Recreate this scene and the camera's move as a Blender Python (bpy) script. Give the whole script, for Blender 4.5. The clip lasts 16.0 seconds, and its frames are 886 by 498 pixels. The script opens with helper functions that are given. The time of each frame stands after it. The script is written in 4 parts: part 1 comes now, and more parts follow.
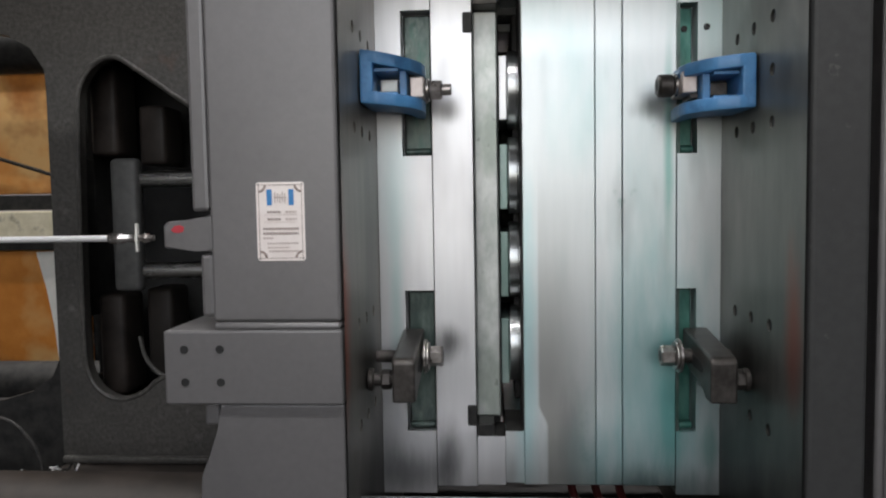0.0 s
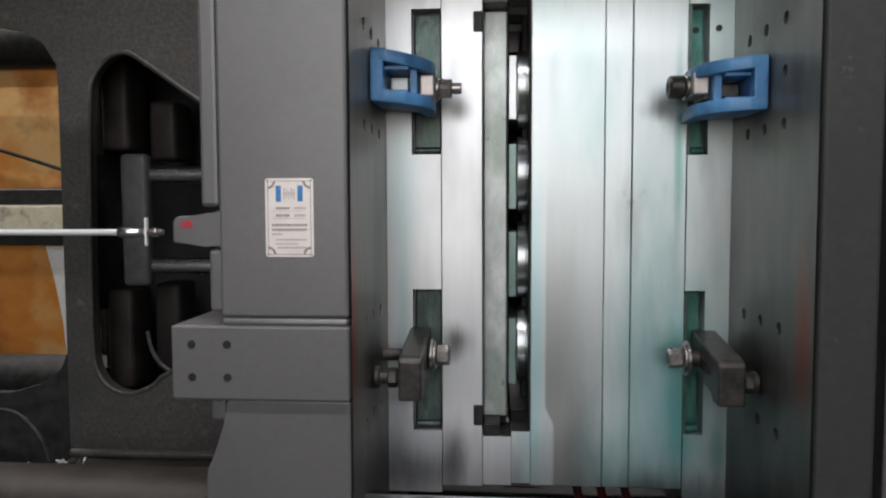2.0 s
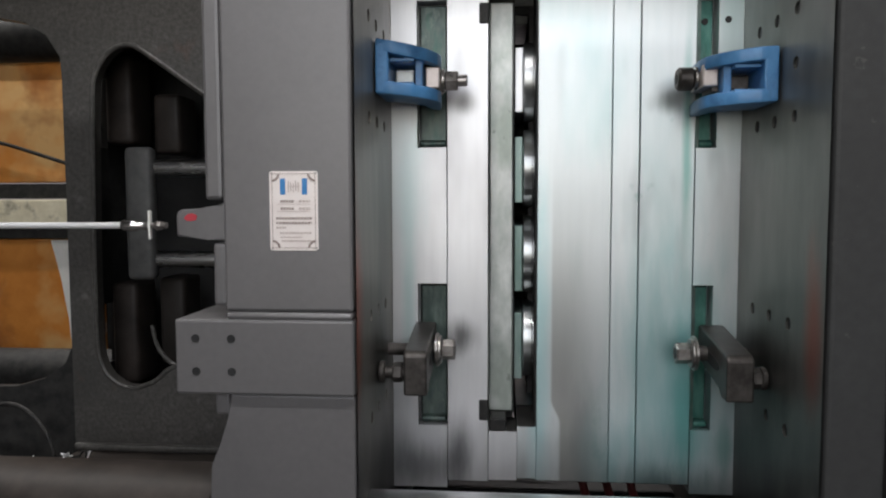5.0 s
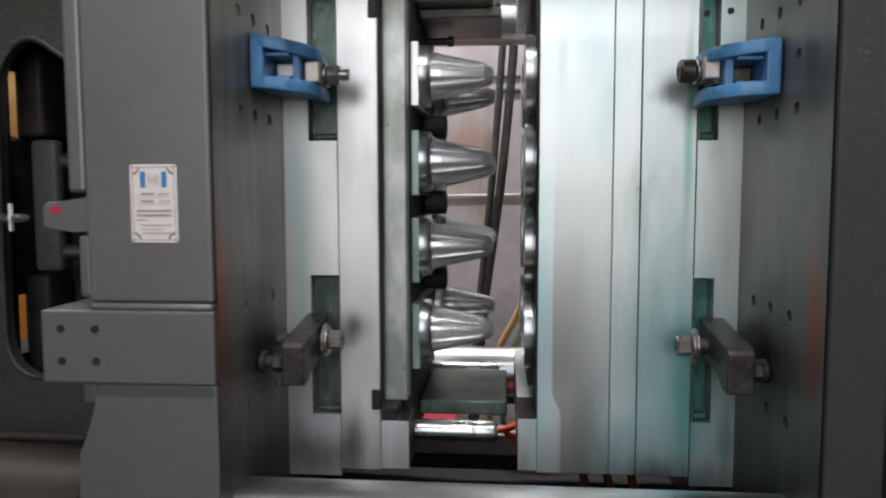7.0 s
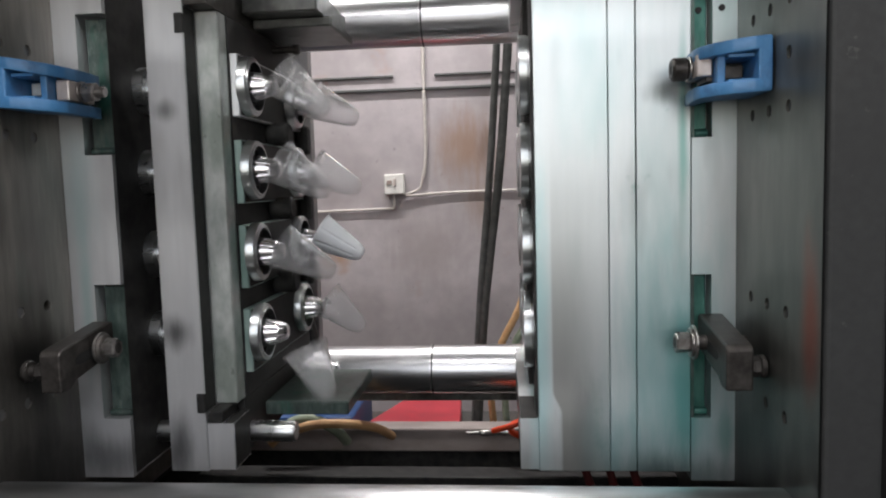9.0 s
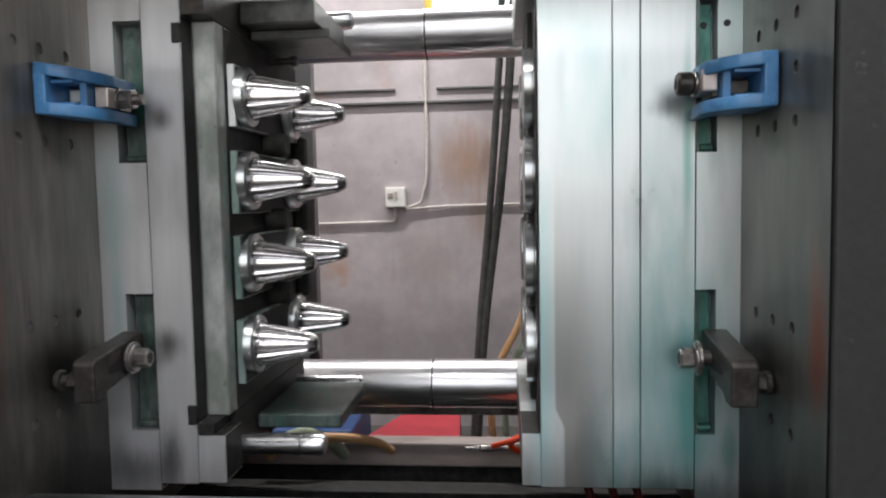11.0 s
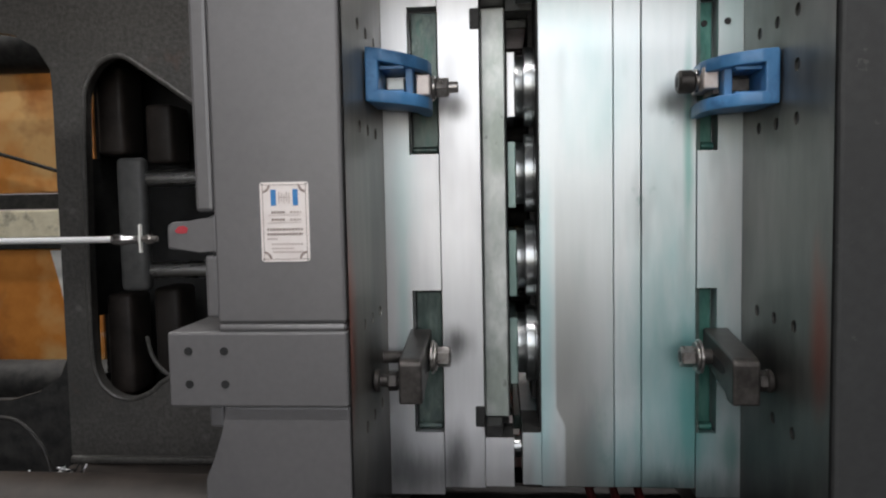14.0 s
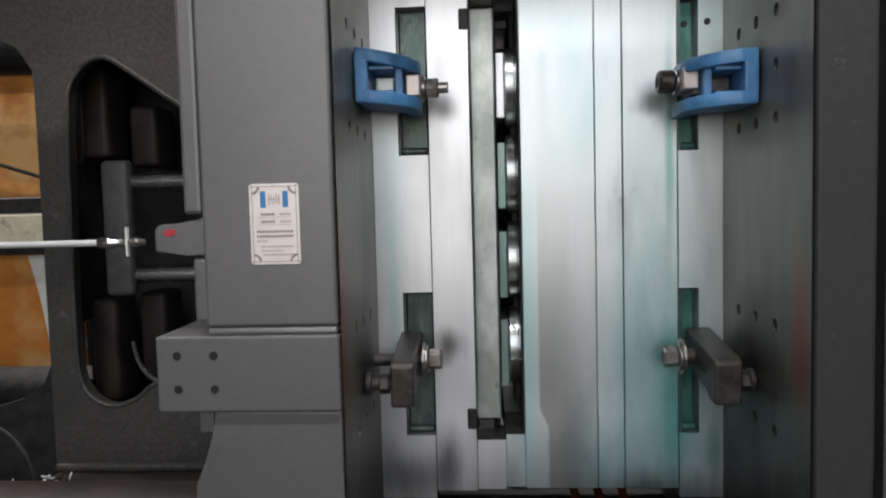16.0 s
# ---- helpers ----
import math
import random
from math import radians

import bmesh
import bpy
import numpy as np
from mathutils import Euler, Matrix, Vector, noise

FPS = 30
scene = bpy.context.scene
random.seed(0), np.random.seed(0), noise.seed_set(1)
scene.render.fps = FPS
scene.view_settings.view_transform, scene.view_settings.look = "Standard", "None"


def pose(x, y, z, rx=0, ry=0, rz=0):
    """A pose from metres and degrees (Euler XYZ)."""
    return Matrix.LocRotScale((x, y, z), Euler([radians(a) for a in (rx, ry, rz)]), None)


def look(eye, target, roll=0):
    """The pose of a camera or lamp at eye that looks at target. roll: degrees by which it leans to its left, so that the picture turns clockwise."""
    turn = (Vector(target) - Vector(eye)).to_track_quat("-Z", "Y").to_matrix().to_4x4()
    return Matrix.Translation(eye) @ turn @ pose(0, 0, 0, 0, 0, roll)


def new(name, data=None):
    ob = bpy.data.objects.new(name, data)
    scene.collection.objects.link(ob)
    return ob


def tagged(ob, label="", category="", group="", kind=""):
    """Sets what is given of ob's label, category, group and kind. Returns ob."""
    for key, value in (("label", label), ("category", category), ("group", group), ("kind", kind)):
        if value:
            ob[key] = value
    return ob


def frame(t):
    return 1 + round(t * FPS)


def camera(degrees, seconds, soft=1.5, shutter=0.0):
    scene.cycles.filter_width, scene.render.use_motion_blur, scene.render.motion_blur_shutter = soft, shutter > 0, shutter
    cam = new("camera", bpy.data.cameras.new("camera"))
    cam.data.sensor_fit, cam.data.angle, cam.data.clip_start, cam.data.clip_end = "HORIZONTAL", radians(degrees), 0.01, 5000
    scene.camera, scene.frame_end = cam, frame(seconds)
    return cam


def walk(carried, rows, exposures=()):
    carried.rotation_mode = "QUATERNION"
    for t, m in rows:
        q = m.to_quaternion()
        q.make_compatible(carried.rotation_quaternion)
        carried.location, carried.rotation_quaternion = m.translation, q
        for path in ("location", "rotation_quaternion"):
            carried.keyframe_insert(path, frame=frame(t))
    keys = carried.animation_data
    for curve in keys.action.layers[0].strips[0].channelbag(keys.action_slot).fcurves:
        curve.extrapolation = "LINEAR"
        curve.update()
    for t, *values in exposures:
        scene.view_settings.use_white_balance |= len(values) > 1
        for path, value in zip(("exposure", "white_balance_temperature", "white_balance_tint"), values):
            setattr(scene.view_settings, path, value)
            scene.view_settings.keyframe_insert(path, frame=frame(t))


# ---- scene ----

# ---------------------------------------------------------------- camera
cam = camera(63.66, 16.0, soft=2.1, shutter=0.3)


def cam_pose(x, y, z, tilt, roll, turn):
    return pose(x, y, z, 0, 0, turn) @ pose(0, 0, 0, tilt) @ pose(0, 0, 0, 0, roll) @ pose(0, 0, 0, 90)


walk(cam, [
    (0.0, cam_pose(0.0038, -1.4111, -0.0019, -3.538, 0.935, 3.963)),
    (0.5, cam_pose(0.0058, -1.4090, -0.0028, -3.511, 0.687, 4.087)),
    (1.0, cam_pose(0.0037, -1.4093, -0.0026, -3.550, 0.439, 4.149)),
    (1.5, cam_pose(0.0005, -1.4109, -0.0059, -3.469, 0.119, 4.285)),
    (2.0, cam_pose(0.0020, -1.4098, -0.0056, -3.470, 0.196, 4.533)),
    (2.5, cam_pose(0.0018, -1.4084, -0.0040, -3.563, 0.416, 4.577)),
    (3.0, cam_pose(0.0027, -1.4076, -0.0056, -3.541, 0.460, 4.794)),
    (3.5, cam_pose(0.0005, -1.4063, -0.0069, -3.590, 0.248, 4.826)),
    (4.0, cam_pose(-0.0010, -1.4027, -0.0083, -3.725, 0.064, 4.895)),
    (6.5, cam_pose(0.0023, -1.3990, -0.0075, -4.251, 0.338, 5.011)),
    (7.0, cam_pose(-0.0002, -1.3992, -0.0072, -4.525, 0.132, 5.010)),
    (7.5, cam_pose(0.0016, -1.3977, -0.0051, -4.759, 0.512, 5.062)),
    (8.0, cam_pose(0.0044, -1.3986, 0.0012, -5.168, 0.998, 5.059)),
    (8.5, cam_pose(0.0030, -1.3995, 0.0048, -5.329, 1.435, 5.023)),
    (9.0, cam_pose(0.0059, -1.4043, 0.0125, -5.059, 1.677, 5.076)),
    (11.5, cam_pose(-0.0031, -1.3958, 0.0077, -3.869, 1.026, 4.971)),
    (12.0, cam_pose(-0.0028, -1.3967, 0.0069, -3.892, 1.117, 5.023)),
    (12.5, cam_pose(-0.0047, -1.3962, 0.0063, -3.888, 1.072, 4.976)),
    (13.0, cam_pose(-0.0059, -1.3931, 0.0061, -3.944, 1.021, 4.925)),
    (13.5, cam_pose(-0.0056, -1.3934, 0.0037, -3.888, 1.058, 4.900)),
    (14.0, cam_pose(-0.0064, -1.3942, 0.0031, -3.818, 1.109, 4.854)),
    (14.5, cam_pose(0.0002, -1.3891, 0.0038, -3.865, 0.994, 4.980)),
    (15.0, cam_pose(-0.0044, -1.3884, 0.0037, -3.797, 1.356, 4.457)),
    (15.5, cam_pose(-0.0027, -1.3891, 0.0028, -3.756, 1.270, 4.220)),
    (16.0, cam_pose(-0.0014, -1.3863, 0.0005, -3.627, 1.456, 3.644)),
])

# ---------------------------------------------------------------- light
world = bpy.data.worlds.new("hall_sky")
scene.world = world
world.use_nodes = True
wn = world.node_tree.nodes
sky = wn.new("ShaderNodeTexSky")
sky.sky_type = 'NISHITA'
sky.sun_disc = False
sky.sun_elevation = radians(40)
sky.sun_rotation = radians(200)
world.node_tree.links.new(sky.outputs[0], wn["Background"].inputs[0])
wn["Background"].inputs[1].default_value = 0.1
scene.view_settings.exposure = 0.0


def area(name, m, sx, sy, watts, colour):
    d = bpy.data.lights.new(name, 'AREA')
    d.shape, d.size, d.size_y, d.energy, d.color = 'RECTANGLE', sx, sy, watts, colour
    ob = new(name, d)
    ob.matrix_basis = m
    return ob


# assumed daylight opening behind the camera, and added strip lamps that stay unseen
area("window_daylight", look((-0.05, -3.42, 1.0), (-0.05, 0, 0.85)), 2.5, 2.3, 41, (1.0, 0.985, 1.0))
area("added_strip_light", look((0.1, -1.2, 1.88), (0.1, -1.2, 0)), 2.4, 0.12, 44, (1.0, 0.985, 0.985))
area("added_strip_light", look((-0.6, 1.75, 2.55), (-0.6, 1.75, 0)), 2.4, 0.12, 125, (1.0, 0.965, 0.965))
area("added_strip_light", look((-2.6, 0.4, 2.55), (-2.6, 0.4, 0)), 2.0, 0.12, 58, (1.0, 0.97, 0.93))


# ---------------------------------------------------------------- materials
def material(name, c1, c2, rough=0.5, metal=0.0, grain=40.0, stretch=(1, 1, 1), bump=0.1, stains=(), rough_var=0.1,
             glass=0.0, emit=0.0, contrast=(0.35, 0.65), coat=0.0, blobs=(), gloss=0.5):
    """Two colours mixed by fine and broad noise; stains: (colour, scale, low, high, amount, stretch)."""
    mat = bpy.data.materials.new(name)
    mat.use_nodes = True
    nt = mat.node_tree
    b = nt.nodes["Principled BSDF"]
    tc = nt.nodes.new("ShaderNodeTexCoord")
    mp = nt.nodes.new("ShaderNodeMapping")
    mp.inputs["Scale"].default_value = stretch
    nt.links.new(tc.outputs["Object"], mp.inputs["Vector"])

    def noise_ramp(scale, low, high, vec, detail=6.0):
        n = nt.nodes.new("ShaderNodeTexNoise")
        n.inputs["Scale"].default_value = scale
        n.inputs["Detail"].default_value = detail
        n.inputs["Roughness"].default_value = 0.6
        nt.links.new(vec, n.inputs["Vector"])
        r = nt.nodes.new("ShaderNodeMapRange")
        r.inputs[1].default_value, r.inputs[2].default_value = low, high
        nt.links.new(n.outputs["Fac"], r.inputs[0])
        return n.outputs["Fac"], r.outputs[0]

    def mix(fac, a, bcol):
        m = nt.nodes.new("ShaderNodeMix")
        m.data_type = 'RGBA'
        nt.links.new(fac, m.inputs["Factor"])
        for socket, v in ((m.inputs[6], a), (m.inputs[7], bcol)):
            if isinstance(v, tuple):
                socket.default_value = (*v, 1)
            else:
                nt.links.new(v, socket)
        return m.outputs[2]

    raw, fac = noise_ramp(grain, contrast[0], contrast[1], mp.outputs[0])
    col = mix(fac, c1, c2)
    for sc, scale, low, high, amount, st in stains:
        m2 = nt.nodes.new("ShaderNodeMapping")
        m2.inputs["Scale"].default_value = st
        m2.inputs["Location"].default_value = (scale * 1.7, 3.1, 0.7)
        nt.links.new(tc.outputs["Object"], m2.inputs["Vector"])
        _, f2 = noise_ramp(scale, low, high, m2.outputs[0], 4.0)
        mul = nt.nodes.new("ShaderNodeMath")
        mul.operation = 'MULTIPLY'
        mul.inputs[1].default_value = amount
        nt.links.new(f2, mul.inputs[0])
        col = mix(mul.outputs[0], col, sc)
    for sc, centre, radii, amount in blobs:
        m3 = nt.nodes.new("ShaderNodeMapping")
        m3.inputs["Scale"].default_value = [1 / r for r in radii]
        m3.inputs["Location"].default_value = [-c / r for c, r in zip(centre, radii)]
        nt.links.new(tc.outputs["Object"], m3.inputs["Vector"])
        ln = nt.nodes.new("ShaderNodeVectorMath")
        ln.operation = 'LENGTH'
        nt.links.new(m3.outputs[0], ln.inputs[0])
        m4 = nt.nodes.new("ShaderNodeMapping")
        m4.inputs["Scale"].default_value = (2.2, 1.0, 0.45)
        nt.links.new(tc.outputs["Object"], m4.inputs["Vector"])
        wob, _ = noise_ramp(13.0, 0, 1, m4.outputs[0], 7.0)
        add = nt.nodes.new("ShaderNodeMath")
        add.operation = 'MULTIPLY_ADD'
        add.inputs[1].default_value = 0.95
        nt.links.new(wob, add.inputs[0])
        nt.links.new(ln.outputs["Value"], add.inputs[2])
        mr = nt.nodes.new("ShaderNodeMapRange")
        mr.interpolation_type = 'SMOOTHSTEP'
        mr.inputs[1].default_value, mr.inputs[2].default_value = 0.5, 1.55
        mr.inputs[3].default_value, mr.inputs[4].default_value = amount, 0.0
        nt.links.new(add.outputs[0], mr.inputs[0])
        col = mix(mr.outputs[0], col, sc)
    nt.links.new(col, b.inputs["Base Color"])
    rr = nt.nodes.new("ShaderNodeMapRange")
    rr.inputs[3].default_value, rr.inputs[4].default_value = max(rough - rough_var, 0.02), min(rough + rough_var, 1)
    nt.links.new(raw, rr.inputs[0])
    nt.links.new(rr.outputs[0], b.inputs["Roughness"])
    b.inputs["Metallic"].default_value = metal
    b.inputs["Specular IOR Level"].default_value = gloss
    b.inputs["Coat Weight"].default_value = coat
    if bump:
        bp = nt.nodes.new("ShaderNodeBump")
        bp.inputs["Strength"].default_value = bump
        bp.inputs["Distance"].default_value = 0.002
        nt.links.new(raw, bp.inputs["Height"])
        nt.links.new(bp.outputs[0], b.inputs["Normal"])
    if glass:
        b.inputs["Transmission Weight"].default_value = glass
        b.inputs["IOR"].default_value = 1.3
    if emit:
        nt.links.new(col, b.inputs["Emission Color"])
        b.inputs["Emission Strength"].default_value = emit
    return mat


M_PLATE = material("ground_steel", (0.615, 0.655, 0.66), (0.675, 0.715, 0.72), 0.39, 0.75, 14, (2.2, 2.2, 0.16), 0.02,
                   (((0.34, 0.52, 0.51), 3.2, 0.50, 0.72, 0.5, (1.5, 1, 0.5)), ((0.16, 0.17, 0.17), 2.6, 0.56, 0.75, 0.7, (1.6, 1, 0.45)),
                    ((0.06, 0.22, 0.19), 9.0, 0.66, 0.74, 0.5, (1, 1, 0.8))),
                   # dark patches by the clamps and foot: grease, with shade painted in
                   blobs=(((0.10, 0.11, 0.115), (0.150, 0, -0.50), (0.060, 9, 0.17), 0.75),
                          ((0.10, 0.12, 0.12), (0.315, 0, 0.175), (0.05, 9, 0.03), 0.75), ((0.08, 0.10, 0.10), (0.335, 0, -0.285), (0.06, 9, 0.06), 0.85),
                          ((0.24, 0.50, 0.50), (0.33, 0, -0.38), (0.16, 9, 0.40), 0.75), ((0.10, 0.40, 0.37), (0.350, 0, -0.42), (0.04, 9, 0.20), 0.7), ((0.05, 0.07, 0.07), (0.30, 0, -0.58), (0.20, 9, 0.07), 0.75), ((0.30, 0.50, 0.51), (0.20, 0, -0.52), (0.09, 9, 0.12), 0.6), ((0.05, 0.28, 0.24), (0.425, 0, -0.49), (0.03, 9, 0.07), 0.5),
                          ((0.46, 0.66, 0.67), (0.067, 0, -0.30), (0.030, 9, 0.5), 0.95), ((0.05, 0.30, 0.25), (0.345, 0, 0.10), (0.012, 9, 0.3), 0.6)))


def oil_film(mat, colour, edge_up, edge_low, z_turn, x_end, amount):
    """A grey oil film with one sharp, stepped upright edge that fades out to the other side."""
    nt = mat.node_tree
    b = nt.nodes["Principled BSDF"]
    base = b.inputs["Base Color"].links[0].from_socket
    tc = nt.nodes.new("ShaderNodeTexCoord")
    sep = nt.nodes.new("ShaderNodeSeparateXYZ")
    nt.links.new(tc.outputs["Object"], sep.inputs[0])

    def ramp(src, f0, f1, t0, t1, smooth=True):
        r = nt.nodes.new("ShaderNodeMapRange")
        r.interpolation_type = 'SMOOTHSTEP' if smooth else 'LINEAR'
        for k, v in enumerate((f0, f1, t0, t1)):
            r.inputs[k + 1].default_value = v
        nt.links.new(src, r.inputs[0])
        return r.outputs[0]

    def calc(op, a, c):
        m = nt.nodes.new("ShaderNodeMath")
        m.operation = op
        for k, v in enumerate((a, c)):
            if isinstance(v, float):
                m.inputs[k].default_value = v
            else:
                nt.links.new(v, m.inputs[k])
        return m.outputs[0]

    edge = ramp(sep.outputs[2], z_turn - 0.035, z_turn + 0.015, edge_low, edge_up)
    dist = calc('SUBTRACT', sep.outputs[0], edge)
    near = ramp(dist, 0.0, 0.006, 0.0, 1.0)
    far = ramp(sep.outputs[0], edge_low, x_end, 1.0, 0.35)
    high = ramp(sep.outputs[2], -0.42, 0.16, 1.0, 0.0)
    fac = calc('MULTIPLY', calc('MULTIPLY', near, far), calc('MULTIPLY', high, amount))
    m = nt.nodes.new("ShaderNodeMix")
    m.data_type = 'RGBA'
    m.inputs[7].default_value = (*colour, 1)
    nt.links.new(fac, m.inputs["Factor"])
    nt.links.new(base, m.inputs[6])
    nt.links.new(m.outputs[2], b.inputs["Base Color"])


M_CAVITY = M_PLATE.copy()
M_CAVITY.name = "oil_filmed_ground_steel"
oil_film(M_CAVITY, (0.28, 0.275, 0.255), 0.090, 0.107, -0.415, 0.205, 0.8)
M_PLATE_WARM = material("worn_ground_steel", (0.69, 0.695, 0.705), (0.755, 0.76, 0.77), 0.39, 0.75, 14, (2.2, 2.2, 0.16), 0.02,
                        (((0.40, 0.40, 0.42), 3.0, 0.48, 0.70, 0.45, (1.5, 1, 0.4)), ((0.20, 0.19, 0.20), 2.2, 0.60, 0.76, 0.45, (1.6, 1, 0.5))),
                        # grease smears at the bolts and lower edge also carry painted shade
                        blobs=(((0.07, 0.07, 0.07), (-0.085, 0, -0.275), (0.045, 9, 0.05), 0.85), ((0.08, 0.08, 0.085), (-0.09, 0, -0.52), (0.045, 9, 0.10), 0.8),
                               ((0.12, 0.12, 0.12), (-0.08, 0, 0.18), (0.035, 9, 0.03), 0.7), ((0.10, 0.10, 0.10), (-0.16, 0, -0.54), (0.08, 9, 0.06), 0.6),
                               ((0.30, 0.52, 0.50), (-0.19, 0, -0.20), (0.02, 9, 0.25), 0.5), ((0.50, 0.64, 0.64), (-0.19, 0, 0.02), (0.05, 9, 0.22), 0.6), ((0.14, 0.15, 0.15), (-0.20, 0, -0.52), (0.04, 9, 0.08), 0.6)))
M_GREEN = material("green_stained_steel", (0.055, 0.085, 0.075), (0.12, 0.155, 0.14), 0.36, 0.4, 60, (1.6, 1, 0.5), 0.15,
                   (((0.03, 0.042, 0.04), 9, 0.48, 0.66, 0.8, (1.4, 1, 0.5)), ((0.02, 0.13, 0.09), 11, 0.55, 0.68, 0.7, (1.5, 1, 0.45)), ((0.20, 0.24, 0.22), 30, 0.62, 0.70, 0.6, (1, 1, 0.6))))
M_EMERALD = material("emerald_stained_steel", (0.03, 0.14, 0.11), (0.08, 0.21, 0.175), 0.34, 0.35, 50, (1.6, 1, 0.5), 0.12,
                     (((0.02, 0.05, 0.045), 8, 0.50, 0.66, 0.8, (1.4, 1, 0.5)), ((0.22, 0.36, 0.32), 22, 0.58, 0.70, 0.6, (1.2, 1, 0.5))))
M_PALEGREEN = material("pale_green_filmed_steel", (0.24, 0.33, 0.305), (0.36, 0.44, 0.415), 0.42, 0.6, 18, (1, 1, 0.5), 0.05,
                       (((0.14, 0.24, 0.21), 6, 0.5, 0.7, 0.6, (1, 1, 0.5)),))
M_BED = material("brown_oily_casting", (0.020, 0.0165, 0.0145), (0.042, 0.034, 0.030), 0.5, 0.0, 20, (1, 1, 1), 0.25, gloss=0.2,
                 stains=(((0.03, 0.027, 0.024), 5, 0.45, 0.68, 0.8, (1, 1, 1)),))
M_BAR = material("galvanised_bar", (0.38, 0.41, 0.39), (0.58, 0.60, 0.58), 0.42, 0.6, 22, (1.4, 1, 0.8), 0.10,
                 (((0.20, 0.245, 0.20), 7, 0.5, 0.66, 0.6, (1, 1, 0.6)), ((0.62, 0.63, 0.61), 11, 0.56, 0.68, 0.6, (1.2, 1, 0.5)), ((0.12, 0.14, 0.12), 34, 0.66, 0.72, 0.6, (1, 1, 0.7))))
M_RING = material("turned_ring_steel", (0.40, 0.42, 0.42), (0.54, 0.56, 0.56), 0.30, 1.0, 25, (1, 1, 1), 0.0, (), 0.06)
M_SLEEVE = material("polished_sleeve", (0.50, 0.50, 0.51), (0.60, 0.60, 0.61), 0.30, 1.0, 14, (0.4, 2, 2), 0.02, (), 0.05)
M_CHROME = material("polished_steel", (0.64, 0.625, 0.63), (0.72, 0.705, 0.71), 0.19, 1.0, 25, (1, 1, 1), 0.0, (), 0.04)
M_ROD = material("hardened_chrome_bar", (0.36, 0.36, 0.365), (0.48, 0.48, 0.485), 0.36, 1.0, 14, (0.4, 2, 2), 0.03,
                 (((0.30, 0.30, 0.30), 5, 0.52, 0.7, 0.6, (0.5, 1, 1)),), 0.06)
M_PIN = material("guide_steel", (0.45, 0.46, 0.46), (0.60, 0.61, 0.61), 0.28, 1.0, 20, (0.3, 2, 2), 0.03)
M_PAINT = material("grey_machine_paint", (0.113, 0.109, 0.110), (0.127, 0.122, 0.123), 0.40, 0.0, 90, (1, 1, 1), 0.04,
                   (((0.075, 0.073, 0.074), 4, 0.5, 0.75, 0.4, (1, 1, 1)), ((0.13, 0.13, 0.13), 30, 0.70, 0.73, 0.4, (1, 1, 1))), gloss=0.9)
M_CAST = material("dark_painted_casting", (0.040, 0.038, 0.035), (0.078, 0.074, 0.068), 0.46, 0.0, 110, (1, 1, 1), 0.5,
                  (((0.03, 0.03, 0.028), 6, 0.45, 0.7, 0.6, (1, 1, 1)), ((0.12, 0.115, 0.11), 22, 0.63, 0.72, 0.6, (1, 1, 1)), ((0.10, 0.055, 0.04), 7, 0.62, 0.74, 0.6, (1, 1, 1))))
M_FACE = material("oily_platen_steel", (0.125, 0.125, 0.115), (0.18, 0.18, 0.165), 0.38, 0.65, 24, (1, 1, 0.25), 0.10,
                  (((0.035, 0.035, 0.032), 2.8, 0.46, 0.68, 0.8, (1, 1, 0.7)), ((0.13, 0.05, 0.035), 3.4, 0.66, 0.76, 0.5, (1, 1.3, 0.6)),
                   ((0.22, 0.25, 0.23), 7, 0.6, 0.75, 0.5, (1, 1, 0.4))),
                  # rust edge; grease plus painted shade behind the clamps and low on the face
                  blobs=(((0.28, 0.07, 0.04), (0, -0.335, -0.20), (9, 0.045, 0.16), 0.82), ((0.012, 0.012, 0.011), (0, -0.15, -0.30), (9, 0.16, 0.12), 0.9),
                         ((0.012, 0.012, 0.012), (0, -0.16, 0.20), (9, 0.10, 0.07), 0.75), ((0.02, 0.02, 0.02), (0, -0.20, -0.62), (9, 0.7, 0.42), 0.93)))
# brighter copy of M_FACE: light reflected onto the moving face, put in its colour
M_FACE_MOVING = material("lit_oily_platen_steel", (0.145, 0.134, 0.120), (0.235, 0.22, 0.198), 0.40, 0.60, 24, (1, 1.6, 0.2), 0.10,
                         (((0.09, 0.085, 0.08), 3.0, 0.50, 0.70, 0.7, (1, 1.5, 0.5)), ((0.14, 0.06, 0.04), 3.4, 0.64, 0.76, 0.5, (1, 1.3, 0.6)),
                          ((0.14, 0.20, 0.17), 6, 0.6, 0.75, 0.5, (1, 1.2, 0.4))),
                         # rust edge; clamp backs and lower face darkened for shade as well as grease
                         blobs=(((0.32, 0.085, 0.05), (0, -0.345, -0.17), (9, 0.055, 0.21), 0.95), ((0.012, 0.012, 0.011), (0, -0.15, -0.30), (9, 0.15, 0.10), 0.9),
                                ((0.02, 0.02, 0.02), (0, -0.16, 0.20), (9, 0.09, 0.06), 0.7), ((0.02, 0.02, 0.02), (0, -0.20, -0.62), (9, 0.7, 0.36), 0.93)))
M_CROSS = material("worn_grey_casting", (0.07, 0.07, 0.069), (0.10, 0.10, 0.098), 0.55, 0.0, 50, (1, 1, 1), 0.2, (((0.035, 0.034, 0.032), 7, 0.5, 0.7, 0.6, (1, 1, 1)),))
